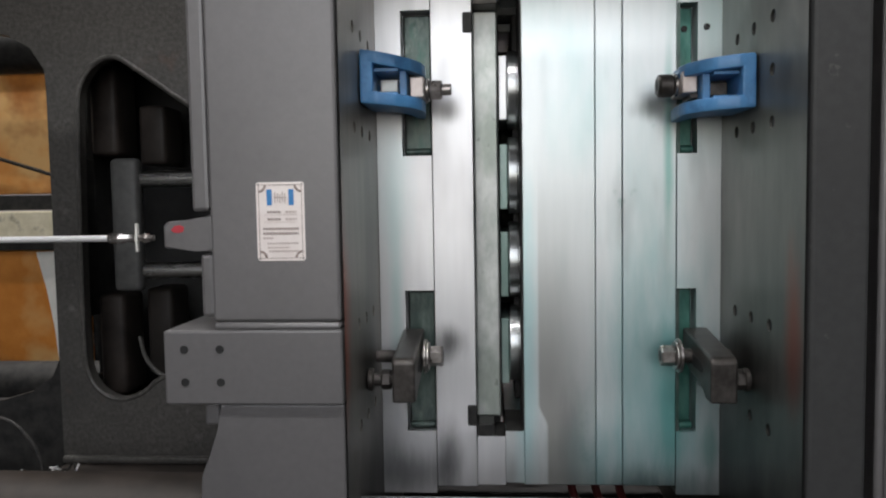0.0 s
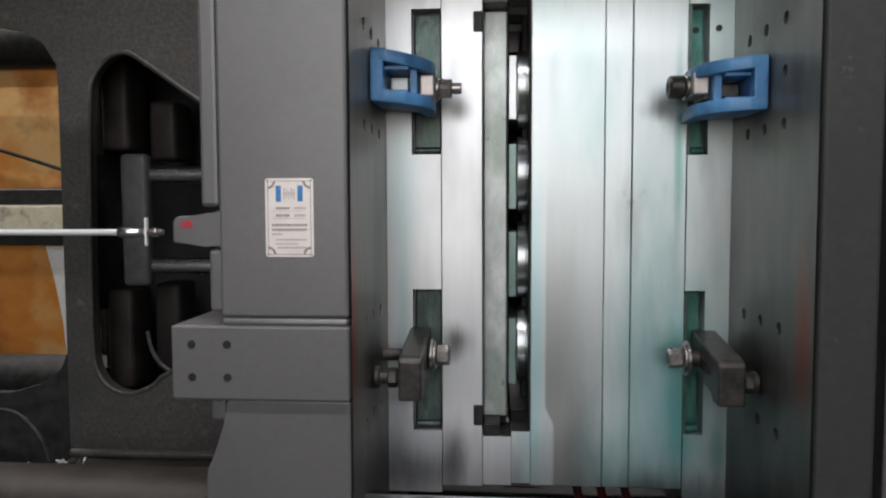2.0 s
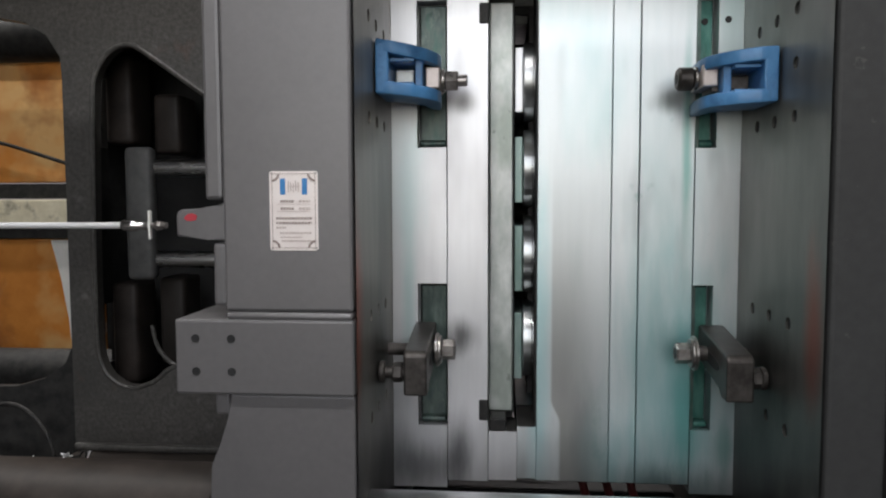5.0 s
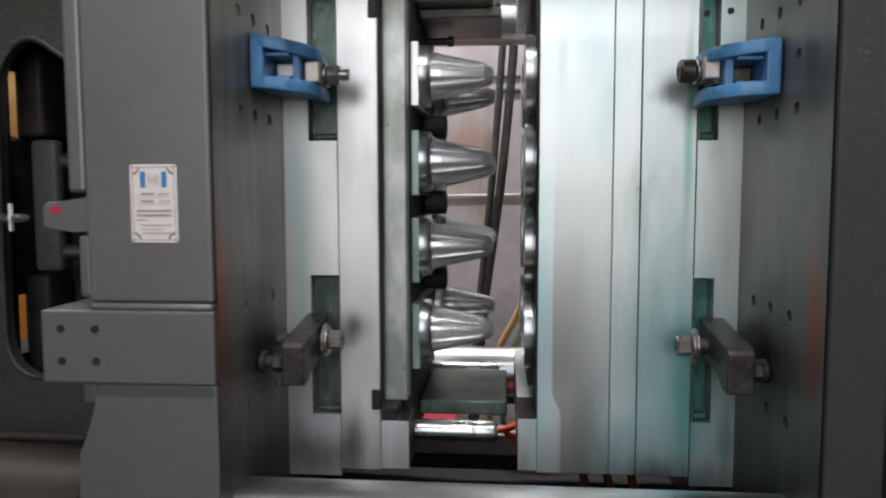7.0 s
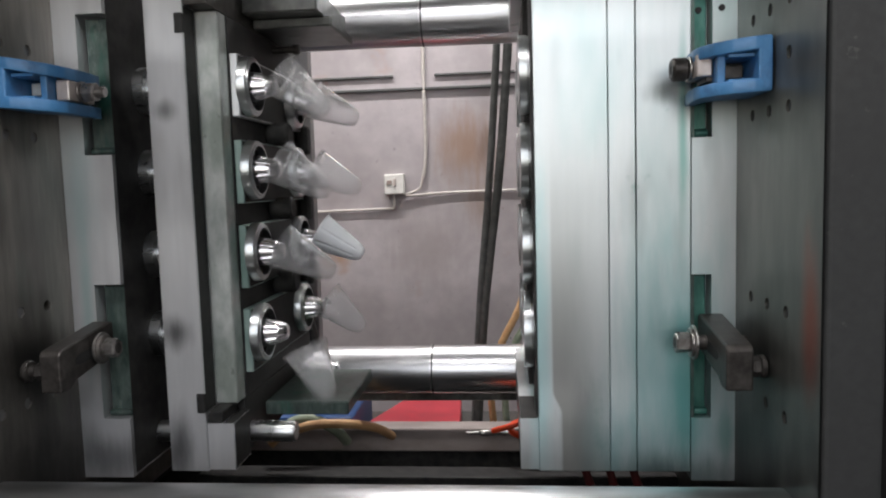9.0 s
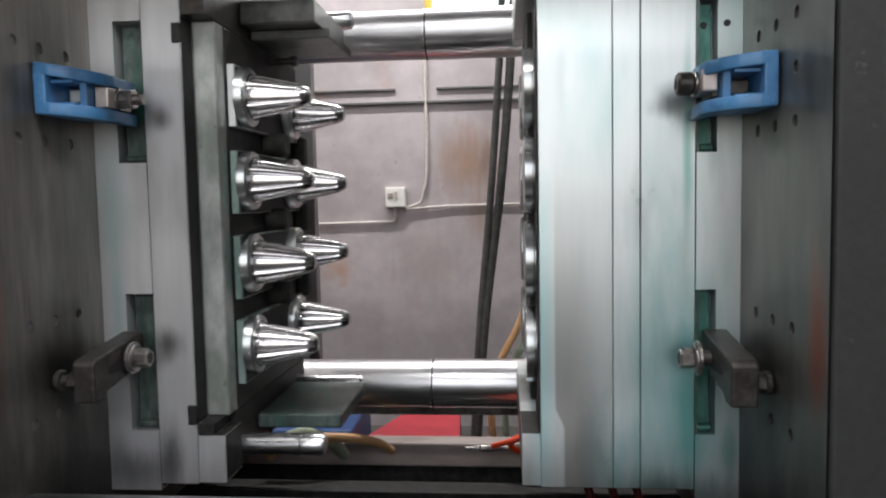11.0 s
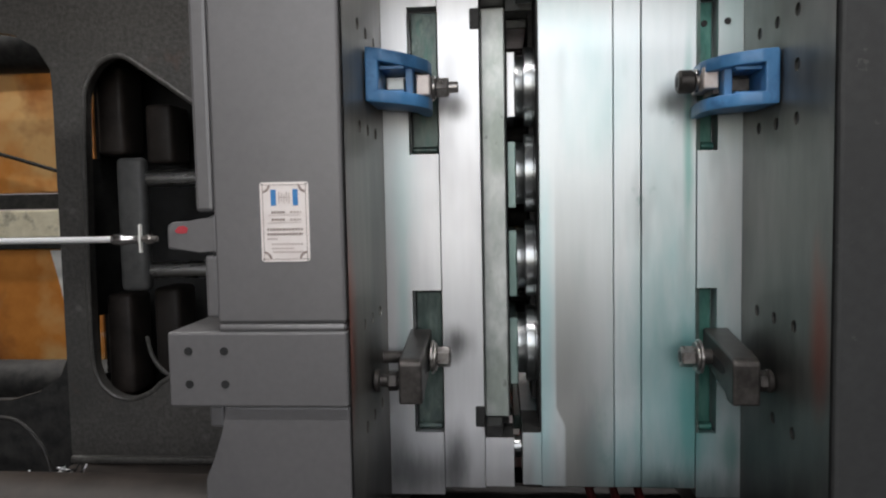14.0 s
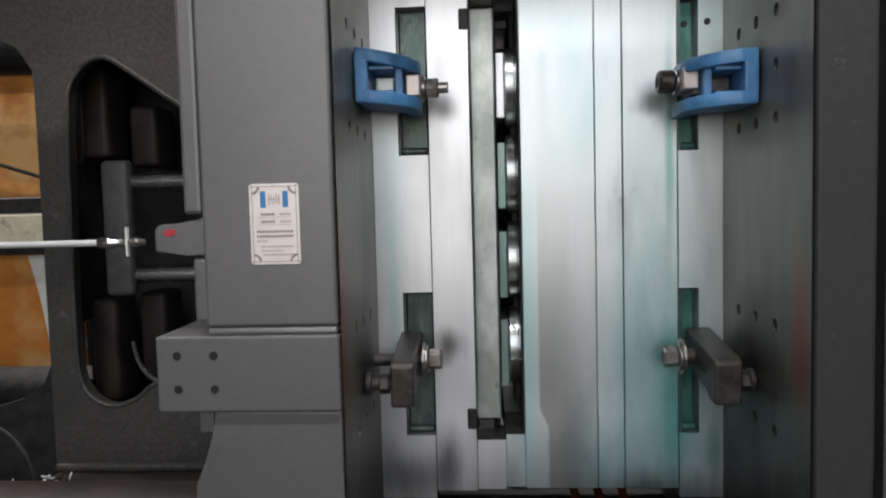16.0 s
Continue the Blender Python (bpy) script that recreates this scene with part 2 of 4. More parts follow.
# fixed platen body: a darker, rougher grey than M_PAINT
M_FIXED_GREY = material("fixed_platen_grey", (0.026, 0.027, 0.027), (0.037, 0.038, 0.038), 0.75, 0.0, 60, (1, 1, 1), 0.06,
                       (((0.03, 0.03, 0.03), 5, 0.5, 0.75, 0.5, (1, 1, 1)), ((0.09, 0.085, 0.08), 26, 0.68, 0.72, 0.5, (1, 1, 1))))
# black of greasy iron, and of painted shade in gaps and recesses
M_GREASE_SHADE = material("black_grease_and_shade", (0.012, 0.012, 0.012), (0.035, 0.034, 0.032), 0.6, 0.0, 30, (1, 1, 1), 0.2, gloss=0.25)
M_WIRE = material("bright_drawn_steel", (0.82, 0.82, 0.82), (0.90, 0.90, 0.90), 0.38, 0.35, 30, (0.3, 1, 1), 0.0)
# plaster of the unseen walls, kept dark to cut bounced light
M_HALL = material("dim_hall_plaster", (0.16, 0.155, 0.15), (0.20, 0.195, 0.19), 0.9, 0.0, 7)
M_BLUE = material("blue_enamel", (0.048, 0.17, 0.36), (0.075, 0.22, 0.43), 0.40, 0.0, 40, (1, 1, 1), 0.08,
                  (((0.02, 0.05, 0.13), 16, 0.58, 0.72, 0.6, (1, 1, 1)),))
M_IRON = material("oiled_black_iron", (0.038, 0.034, 0.031), (0.085, 0.077, 0.071), 0.42, 0.6, 45, (1, 1, 1), 0.3,
                  (((0.16, 0.14, 0.13), 14, 0.58, 0.7, 0.6, (1, 1, 1)),))
M_OILED = material("oily_grey_steel", (0.10, 0.105, 0.10), (0.19, 0.195, 0.185), 0.34, 0.55, 26, (1, 1, 0.6), 0.12,
                   (((0.03, 0.032, 0.03), 7, 0.48, 0.66, 0.8, (1, 1, 1)), ((0.30, 0.32, 0.30), 13, 0.62, 0.72, 0.5, (1, 1, 1))))
M_PINKSTEEL = material("bare_clamp_steel", (0.50, 0.44, 0.41), (0.62, 0.56, 0.53), 0.45, 0.6, 40, (1, 1, 1), 0.1)
M_BOLT = material("bolt_steel", (0.26, 0.24, 0.225), (0.46, 0.43, 0.41), 0.30, 0.9, 60, (1, 1, 1), 0.1)
# near-black that paints the shade in holes and housings, also the drip pan
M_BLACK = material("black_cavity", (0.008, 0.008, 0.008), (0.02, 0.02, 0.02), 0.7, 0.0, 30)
M_RUBBER = material("black_rubber", (0.012, 0.012, 0.012), (0.030, 0.028, 0.026), 0.65, 0.0, 50, gloss=0.3)
M_ORANGE = material("orange_sheet_metal", (0.52, 0.185, 0.028), (0.64, 0.255, 0.05), 0.5, 0.0, 8, (1, 1, 1), 0.05,
                    (((0.70, 0.46, 0.20), 2.6, 0.46, 0.62, 0.8, (1, 1, 1)), ((0.28, 0.09, 0.02), 3.2, 0.52, 0.66, 0.85, (1, 1, 1)), ((0.75, 0.70, 0.60), 5, 0.66, 0.70, 0.7, (1, 1, 1))))
M_CREAM = material("cream_painted_rail", (0.55, 0.50, 0.36), (0.68, 0.63, 0.48), 0.5, 0.0, 25, (1, 1, 1), 0.1,
                   (((0.10, 0.09, 0.07), 10, 0.55, 0.68, 0.8, (1, 1, 1)),))
M_WALL = material("cement_plaster", (0.39, 0.355, 0.365), (0.46, 0.42, 0.43), 0.85, 0.0, 9, (1, 1, 1), 0.2,
                  (((0.28, 0.25, 0.25), 1.6, 0.45, 0.7, 0.7, (1, 1, 1)), ((0.40, 0.24, 0.15), 1.9, 0.64, 0.75, 0.75, (1, 1, 1)),
                   ((0.12, 0.11, 0.11), 22, 0.70, 0.74, 0.7, (1, 1, 1))),
                  blobs=(((0.30, 0.185, 0.125), (-0.20, 2.6, 0.22), (0.24, 9, 0.28), 0.8), ((0.16, 0.11, 0.09), (-0.10, 2.6, 0.22), (0.07, 9, 0.16), 0.6), ((0.27, 0.19, 0.15), (-0.14, 2.6, -0.10), (0.10, 9, 0.20), 0.6), ((0.30, 0.26, 0.25), (-0.45, 2.6, -0.35), (0.3, 9, 0.3), 0.6)))
M_FLOOR = material("oily_concrete", (0.06, 0.058, 0.055), (0.10, 0.097, 0.09), 0.5, 0.0, 12, (1, 1, 1), 0.2,
                   (((0.03, 0.03, 0.03), 1.5, 0.45, 0.65, 0.8, (1, 1, 1)),))
M_RED_DARK = material("dull_red_rubber", (0.07, 0.010, 0.010), (0.12, 0.018, 0.018), 0.5, 0.0, 20)
M_CONDUIT = material("yellowed_pvc", (0.50, 0.46, 0.43), (0.60, 0.56, 0.52), 0.5, 0.0, 30)
M_CABLE = material("grey_cable_sheath", (0.06, 0.06, 0.058), (0.10, 0.10, 0.097), 0.6, 0.0, 40)
M_WHITE = material("white_plastic", (0.70, 0.69, 0.65), (0.78, 0.77, 0.73), 0.4, 0.0, 30)
M_RED = material("red_plastic", (0.36, 0.025, 0.04), (0.46, 0.04, 0.055), 0.4, 0.0, 12)
M_BLUETRAY = material("blue_plastic_tray", (0.008, 0.04, 0.14), (0.015, 0.06, 0.18), 0.4, 0.0, 12)
M_HOSE_ORANGE = material("orange_hose", (0.80, 0.07, 0.02), (0.88, 0.10, 0.03), 0.4, 0.0, 30)
M_HOSE_TAN = material("tan_hose", (0.55, 0.30, 0.14), (0.65, 0.40, 0.20), 0.5, 0.0, 30)
M_HOSE_GREEN = material("pale_green_hose", (0.30, 0.36, 0.26), (0.40, 0.46, 0.34), 0.5, 0.0, 30)
M_BEAM = material("rusty_brown_beam", (0.26, 0.215, 0.20), (0.36, 0.31, 0.285), 0.6, 0.0, 14, (0.4, 1, 1), 0.2,
                  (((0.05, 0.045, 0.04), 5, 0.5, 0.7, 0.7, (0.5, 1, 1)),))
M_PLAQUE = material("cream_printed_plate", (0.78, 0.71, 0.68), (0.83, 0.77, 0.74), 0.35, 0.1, 40, (1, 1, 1), 0.0,
                    (((0.70, 0.60, 0.60), 20, 0.55, 0.7, 0.4, (1, 1, 1)),))
M_INK = material("brown_ink", (0.22, 0.17, 0.15), (0.36, 0.29, 0.26), 0.6, 0.0, 200)
M_INK_PALE = material("pale_ink", (0.44, 0.37, 0.34), (0.56, 0.48, 0.45), 0.6, 0.0, 300)
M_INK_BLUE = material("blue_ink", (0.03, 0.19, 0.46), (0.05, 0.23, 0.52), 0.5, 0.0, 100)
M_CUP = material("clear_plastic", (0.98, 0.985, 0.99), (0.99, 0.99, 1.0), 0.02, 0.0, 20, (1, 1, 1), 0.0, (), 0.02, glass=0.90)
M_MILKY = material("milky_plastic", (0.86, 0.88, 0.91), (0.92, 0.93, 0.95), 0.35, 0.0, 20, (1, 1, 1), 0.0, (), 0.05, glass=0.2)
# glow for the tubes of the added strip lamps
M_GLOW = material("fluorescent_tube", (0.95, 1.0, 0.98), (1, 1, 1), 0.4, 0.0, 5, emit=6.0)
M_DAY = material("bright_window_pane", (0.85, 0.93, 1.0), (0.92, 0.97, 1.0), 0.4, 0.0, 1.5, emit=1.6)
M_YELLOW = material("yellow_frame_paint", (0.62, 0.40, 0.06), (0.70, 0.48, 0.10), 0.5, 0.0, 14)


# ---------------------------------------------------------------- mesh helpers
def empty(name, x=0, y=0, z=0):
    ob = new(name)
    ob.empty_display_size = 0.05
    ob.matrix_basis = pose(x, y, z)
    return ob


def link_mesh(name, bm, mat, smooth=False):
    me = bpy.data.meshes.new(name)
    bmesh.ops.recalc_face_normals(bm, faces=bm.faces)
    bm.to_mesh(me)
    bm.free()
    me.materials.append(mat)
    if smooth:
        me.shade_smooth()
        me.set_sharp_from_angle(angle=radians(35))
    return new(name, me)


def part(name, bm, mat, parent=None, label="", smooth=False):
    ob = link_mesh(name, bm, mat, smooth)
    if parent is not None:
        ob.parent = parent
    if label:
        ob["label"] = label
    return ob


def box(x0, x1, y0, y1, z0, z1, bevel=0.0, seg=2, bm=None):
    own = bmesh.new()
    bmesh.ops.create_cube(own, size=1.0)
    for v in own.verts:
        v.co = ((x0 + x1) / 2 + v.co.x * (x1 - x0), (y0 + y1) / 2 + v.co.y * (y1 - y0), (z0 + z1) / 2 + v.co.z * (z1 - z0))
    if bevel:
        bmesh.ops.bevel(own, geom=own.edges[:], offset=bevel, segments=seg, affect='EDGES', profile=0.5)
    return merge(bm, own)


def merge(bm, own):
    if bm is None:
        return own
    me = bpy.data.meshes.new("tmp")
    own.to_mesh(me)
    own.free()
    bm.from_mesh(me)
    bpy.data.meshes.remove(me)
    return bm


def lathe(profile, n=32, axis='X', at=(0, 0, 0), flute=None, bm=None, phase=0.0):
    """profile: (along, radius) pairs turned about an axis through at. flute: (count, depth, first, last along)."""
    own = bmesh.new()
    rings = []
    for a, r in profile:
        ring = []
        for i in range(n):
            th = 2 * math.pi * i / n + phase
            rr = r
            if flute and flute[2] <= a <= flute[3]:
                rr = r * (1 - flute[1] * max(0.0, -math.cos(flute[0] * th)) ** 5)
            c, s = rr * math.cos(th), rr * math.sin(th)
            p = (a, c, s) if axis == 'X' else (c, a, s) if axis == 'Y' else (c, s, a)
            ring.append(own.verts.new((p[0] + at[0], p[1] + at[1], p[2] + at[2])))
        rings.append(ring)
    for r0, r1 in zip(rings, rings[1:]):
        for i in range(n):
            j = (i + 1) % n
            own.faces.new((r0[i], r0[j], r1[j], r1[i]))
    own.faces.new(rings[0])
    own.faces.new(rings[-1])
    return merge(bm, own)


def rod(x0, x1, r, y, z, n=32, chamfer=0.0, bm=None, axis='X'):
    c = chamfer
    prof = [(x0, r - c), (x0 + c, r), (x1 - c, r), (x1, r - c)] if c else [(x0, r), (x1, r)]
    return lathe(prof, n, axis, (0, y, z) if axis == 'X' else (y, 0, z) if axis == 'Y' else (y, z, 0), bm=bm)


def prism(points, axis, a0, a1, bevel=0.0, bm=None, seg=2):
    """A closed outline pulled along an axis: 'Y' takes (x, z) points, 'Z' takes (x, y), 'X' takes (y, z)."""
    own = bmesh.new()

    def vert(p, a):
        return own.verts.new((p[0], a, p[1]) if axis == 'Y' else (p[0], p[1], a) if axis == 'Z' else (a, p[0], p[1]))
    lo = [vert(p, a0) for p in points]
    hi = [vert(p, a1) for p in points]
    own.faces.new(lo)
    own.faces.new(list(reversed(hi)))
    for i in range(len(points)):
        j = (i + 1) % len(points)
        own.faces.new((lo[i], hi[i], hi[j], lo[j]))
    if bevel:
        bmesh.ops.bevel(own, geom=own.edges[:], offset=bevel, segments=seg, affect='EDGES', profile=0.5)
    return merge(bm, own)


def tube(points, r, n=10, bm=None):
    """A round cable or hose along a smooth line through points."""
    pts = [Vector(p) for p in points]
    path = []
    for i in range(len(pts) - 1):
        p0, p1, p2, p3 = pts[max(i - 1, 0)], pts[i], pts[i + 1], pts[min(i + 2, len(pts) - 1)]
        for k in range(6):
            u = k / 6
            path.append(0.5 * (2 * p1 + (p2 - p0) * u + (2 * p0 - 5 * p1 + 4 * p2 - p3) * u * u + (3 * p1 - p0 - 3 * p2 + p3) * u ** 3))
    path.append(pts[-1])
    own = bmesh.new()
    rings = []
    side = Vector((0.31, 0.83, 0.46))
    for i, p in enumerate(path):
        d = (path[min(i + 1, len(path) - 1)] - path[max(i - 1, 0)]).normalized()
        u = d.cross(side).normalized()
        v = d.cross(u)
        rings.append([own.verts.new(p + r * (u * math.cos(2 * math.pi * k / n) + v * math.sin(2 * math.pi * k / n))) for k in range(n)])
    for r0, r1 in zip(rings, rings[1:]):
        for i in range(n):
            j = (i + 1) % n
            own.faces.new((r0[i], r0[j], r1[j], r1[i]))
    own.faces.new(rings[0])
    own.faces.new(rings[-1])
    return merge(bm, own)


def drilled_face(x, y0, y1, z0, z1, holes, r, depth, inward):
    """A face in the plane x with round blind holes; holes is a set of (y, z) on a common grid. inward: +1 or -1 along x."""
    bm = bmesh.new()
    s = r * 1.6
    ys = sorted({h[0] for h in holes})
    zs = sorted({h[1] for h in holes})
    gy = sorted({y0, y1, *[v + d for v in ys for d in (-s, s)]})
    gz = sorted({z0, z1, *[v + d for v in zs for d in (-s, s)]})
    n = 16
    for a0, a1 in zip(gy, gy[1:]):
        for b0, b1 in zip(gz, gz[1:]):
            hole = [h for h in holes if a0 < h[0] < a1 and b0 < h[1] < b1]
            if not hole:
                bm.faces.new([bm.verts.new((x, p, q)) for p, q in ((a0, b0), (a1, b0), (a1, b1), (a0, b1))])
                continue
            cy, cz = hole[0]
            outer, rim, deep = [], [], []
            for i in range(n):
                th = 2 * math.pi * i / n
                c, q = math.cos(th), math.sin(th)
                k = s / max(abs(c), abs(q))
                outer.append(bm.verts.new((x, cy + k * c, cz + k * q)))
                rim.append(bm.verts.new((x, cy + r * c, cz + r * q)))
                deep.append(bm.verts.new((x + inward * depth, cy + r * c, cz + r * q)))
            for i in range(n):
                j = (i + 1) % n
                bm.faces.new((outer[i], outer[j], rim[j], rim[i]))
                bm.faces.new((rim[i], rim[j], deep[j], deep[i]))
            bm.faces.new(deep)
    bmesh.ops.remove_doubles(bm, verts=bm.verts[:], dist=1e-5)
    return bm


def hexagon(x0, x1, r, y, z, turn=0.0):
    bm = lathe([(x0, r * 0.9), (x0 + 0.003, r), (x1 - 0.003, r), (x1, r * 0.9)], 6, 'X', (0, y, z), phase=turn)
    return bm

# ---------------------------------------------------------------- the hall
FLOOR = -1.45
floor = part("floor", box(-4.5, 4.5, -3.6, 2.9, FLOOR - 0.1, FLOOR), M_FLOOR)
tagged(floor, "dark oily concrete floor of the workshop", "floor", kind="structure")
# ceiling, side walls and front wall are unseen, added to close the hall
ceiling = part("ceiling", box(-4.5, 4.5, -3.6, 2.9, 2.8, 2.9), M_HALL)
tagged(ceiling, "plain grey concrete ceiling", "ceiling", kind="structure")
wall_back = part("wall_back", box(-4.5, 4.5, 2.6, 2.75, FLOOR, 2.8), M_WALL)
tagged(wall_back, "stained grey cement-plastered wall behind the machine", "wall", kind="structure")
for nm, x0, x1 in (("wall_west", -4.65, -4.5), ("wall_east", 4.5, 4.65)):
    tagged(part(nm, box(x0, x1, -3.6, 2.75, FLOOR, 2.8), M_HALL), "plain grey plastered side wall", "wall", kind="structure")
# opening sized to shape the window light
bm = box(-4.5, -1.30, -3.6, -3.45, FLOOR, 2.8)
box(1.20, 4.5, -3.6, -3.45, FLOOR, 2.8, bm=bm)
box(-1.30, 1.20, -3.6, -3.45, FLOOR, -0.15, bm=bm)
box(-1.30, 1.20, -3.6, -3.45, 2.15, 2.8, bm=bm)
wall_front = part("wall_front", bm, M_HALL)
tagged(wall_front, "unseen plain wall with an assumed window opening", "wall", kind="structure")


# ---------------------------------------------------------------- fixed platen
PLATEN_HOLES = {(a, b) for a in (-0.245, -0.163, -0.083) for b in (0.284, 0.120, -0.203, -0.374)}
PLATEN_HOLES |= {(-0.245, 0.202), (-0.245, 0.45), (-0.163, 0.45)}
PLATEN_HOLES -= {(-0.083, -0.374)}
fixed_platen = empty("fixed_platen", 0.445, 0.27, -0.72)
tagged(fixed_platen, "dark grey fixed platen of the injection moulding machine", "machine platen")


def under(ob, parent):
    """Keeps the place of a part that was built in world space."""
    ob.parent = parent
    ob.matrix_parent_inverse = parent.matrix_basis.inverted()
    return ob


bm = prism([(0.449, -0.379), (0.530, -0.379), (0.530, -0.20), (0.700, -0.20), (0.700, 0.92), (0.449, 0.92)], 'Z', -0.72, 0.68, 0.006)
under(part("platen_body", bm, M_FIXED_GREY), fixed_platen)
cover = empty("nozzle_cover", 0.75, -0.31, -1.0)
under(part("side_sheet", box(0.560, 0.95, -0.372, -0.25, -1.0, 0.9, 0.006), M_PAINT), cover)
under(part("edge_bead", rod(-1.0, 0.9, 0.0065, 0.5535, -0.366, 16, 0.002, axis='Z'), M_PAINT, label="rolled edge of the sheet", smooth=True), cover)
under(part("hinge_screw", lathe([(-0.378, 0.006), (-0.372, 0.008), (-0.371, 0.008)], 14, 'Y', (0.566, 0, -0.20)), M_BOLT, smooth=True), cover)
tagged(cover, "pale grey sheet cover beside the fixed platen", "machine cover")
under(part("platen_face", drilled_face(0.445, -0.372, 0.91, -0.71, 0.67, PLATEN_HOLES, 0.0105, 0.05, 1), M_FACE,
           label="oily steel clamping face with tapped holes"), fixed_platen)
under(part("platen_foot", box(0.46, 0.69, -0.33, 0.88, FLOOR, -0.722, 0.01), M_CAST), fixed_platen)

# ---------------------------------------------------------------- fixed mould half
ROWS = (0.241, 0.0595, -0.1225, -0.3055)
COLS = (0.15, 0.48)
DEPTH = 0.62
TOP = 0.62
BOTTOM = -0.566
fixed_mould = empty("fixed_mould_half", 0.25, 0.3, BOTTOM)
tagged(fixed_mould, "cavity half of the steel mould clamped to the fixed platen", "injection mould")


def plate(name, x0, x1, y0, y1, z0, z1, mat, parent, label="", bevel=0.0015):
    return under(part(name, box(x0, x1, y0, y1, z0, z1, bevel, 1), mat, label=label), parent)


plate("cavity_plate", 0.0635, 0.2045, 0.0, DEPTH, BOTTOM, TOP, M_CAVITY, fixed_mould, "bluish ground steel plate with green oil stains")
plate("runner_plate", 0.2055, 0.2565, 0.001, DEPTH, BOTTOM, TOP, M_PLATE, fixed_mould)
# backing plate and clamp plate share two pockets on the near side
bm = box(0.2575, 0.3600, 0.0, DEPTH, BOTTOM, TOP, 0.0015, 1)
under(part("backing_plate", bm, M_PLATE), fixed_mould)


def pocketed_outline(x0, x1, px, pockets, z0, z1, side):
    """The outline of a plate with pockets that open on one edge; px: the pocket's inner edge."""
    open_x, shut_x = (x0, x1) if side < 0 else (x1, x0)
    pts = [(shut_x, z0), (open_x, z0)]
    for q0, q1 in pockets:
        pts += [(open_x, q0), (px, q0), (px, q1), (open_x, q1)]
    return pts + [(open_x, z1), (shut_x, z1)]


POCKETS_F = ((-0.456, -0.172), (0.090, 0.375))
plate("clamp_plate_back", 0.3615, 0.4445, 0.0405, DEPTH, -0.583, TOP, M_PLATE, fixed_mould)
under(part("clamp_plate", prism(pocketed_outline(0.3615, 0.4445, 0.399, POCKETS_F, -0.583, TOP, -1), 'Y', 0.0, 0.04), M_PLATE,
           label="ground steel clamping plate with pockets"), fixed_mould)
# black sheet behind each pocket floor paints the shaded outline
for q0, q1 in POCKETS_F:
    plate("pocket_shade", 0.3625, 0.3985, 0.0401, 0.0404, q0 + 0.0005, q1 - 0.0005, M_GREASE_SHADE, fixed_mould, "", 0.0)
    plate("pocket_floor", 0.3685, 0.3935, 0.026, 0.0398, q0 + 0.012, q1 - 0.005, M_EMERALD, fixed_mould, "green stained pocket floor", 0.001)
    under(part("pocket_lip", rod(0.3685, 0.3960, 0.008, 0.020, q0 + 0.009, 20, 0.003), M_EMERALD, label="rounded shiny green lip", smooth=True), fixed_mould)
    under(part("pocket_rim", box(0.3605, 0.3665, 0.002, 0.034, q0, q1), M_GREEN), fixed_mould)
plate("base_block", 0.0265, 0.063, 0.0, DEPTH, BOTTOM + 0.004, -0.457, M_PLATE, fixed_mould, "pale bluish steel spacer block", 0.0)
# black sheet over the block's top takes away the lamp's glint
plate("glint_cover", 0.0266, 0.0605, 0.0003, 0.148, -0.4568, -0.4558, M_GREASE_SHADE, fixed_mould, "", 0.0)
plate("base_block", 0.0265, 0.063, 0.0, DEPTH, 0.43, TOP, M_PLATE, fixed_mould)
# next two sheets paint the shade of the parting recess, one in stained green
plate("recess_shade_liner", 0.0606, 0.0632, 0.002, 0.149, -0.4555, 0.4285, M_GREASE_SHADE, fixed_mould, "black liner painting the shade of the parting recess", 0.0)
plate("green_side_shade", 0.0260, 0.0264, 0.008, DEPTH, BOTTOM + 0.006, -0.459, M_GREEN, fixed_mould, "", 0.0)
plate("insert_carrier", 0.0500, 0.063, 0.15, DEPTH - 0.03, -0.43, 0.40, M_GREASE_SHADE, fixed_mould, "black carrier plate")
for cy in COLS:
    for cz in ROWS:
        prof = [(0.0385, 0.066), (0.040, 0.0825), (0.0565, 0.0825), (0.058, 0.080), (0.0632, 0.080)]
        ring = lathe(prof, 48, 'X', (0, cy, cz))
        under(part("neck_ring", ring, M_RING, label="polished steel cavity ring", smooth=True), fixed_mould)
# small black discs paint the shade of screw holes beside the upper pocket
for xx, zz, yy in ((0.3795, 0.331, 0.0245), (0.4155, 0.328, -0.0012)):
    under(part("screw_hole", lathe([(yy - 0.001, 0.006), (yy + 0.003, 0.0065)], 16, 'Y', (xx, 0, zz)), M_BLACK), fixed_mould)

# ---------------------------------------------------------------- moving platen
moving_platen = empty("moving_platen", -0.32, 0.27, -0.72)
tagged(moving_platen, "grey painted moving platen with its toggle housing", "machine platen")
NEAR = -0.351
bm = prism([(-0.425, NEAR), (-0.226, NEAR), (-0.226, 0.89), (-0.425, 0.89)], 'Z', -0.176, 0.68, 0.005)
under(part("upper_flange", bm, M_PAINT), moving_platen)
MOVING_HOLES = {(a, b) for a in (-0.228, -0.158, -0.081) for b in (0.294, 0.129, -0.200, -0.374)}
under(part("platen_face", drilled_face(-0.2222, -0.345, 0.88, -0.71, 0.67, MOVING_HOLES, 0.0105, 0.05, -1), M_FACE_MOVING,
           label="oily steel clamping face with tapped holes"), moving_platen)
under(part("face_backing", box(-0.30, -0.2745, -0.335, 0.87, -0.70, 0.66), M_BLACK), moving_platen)
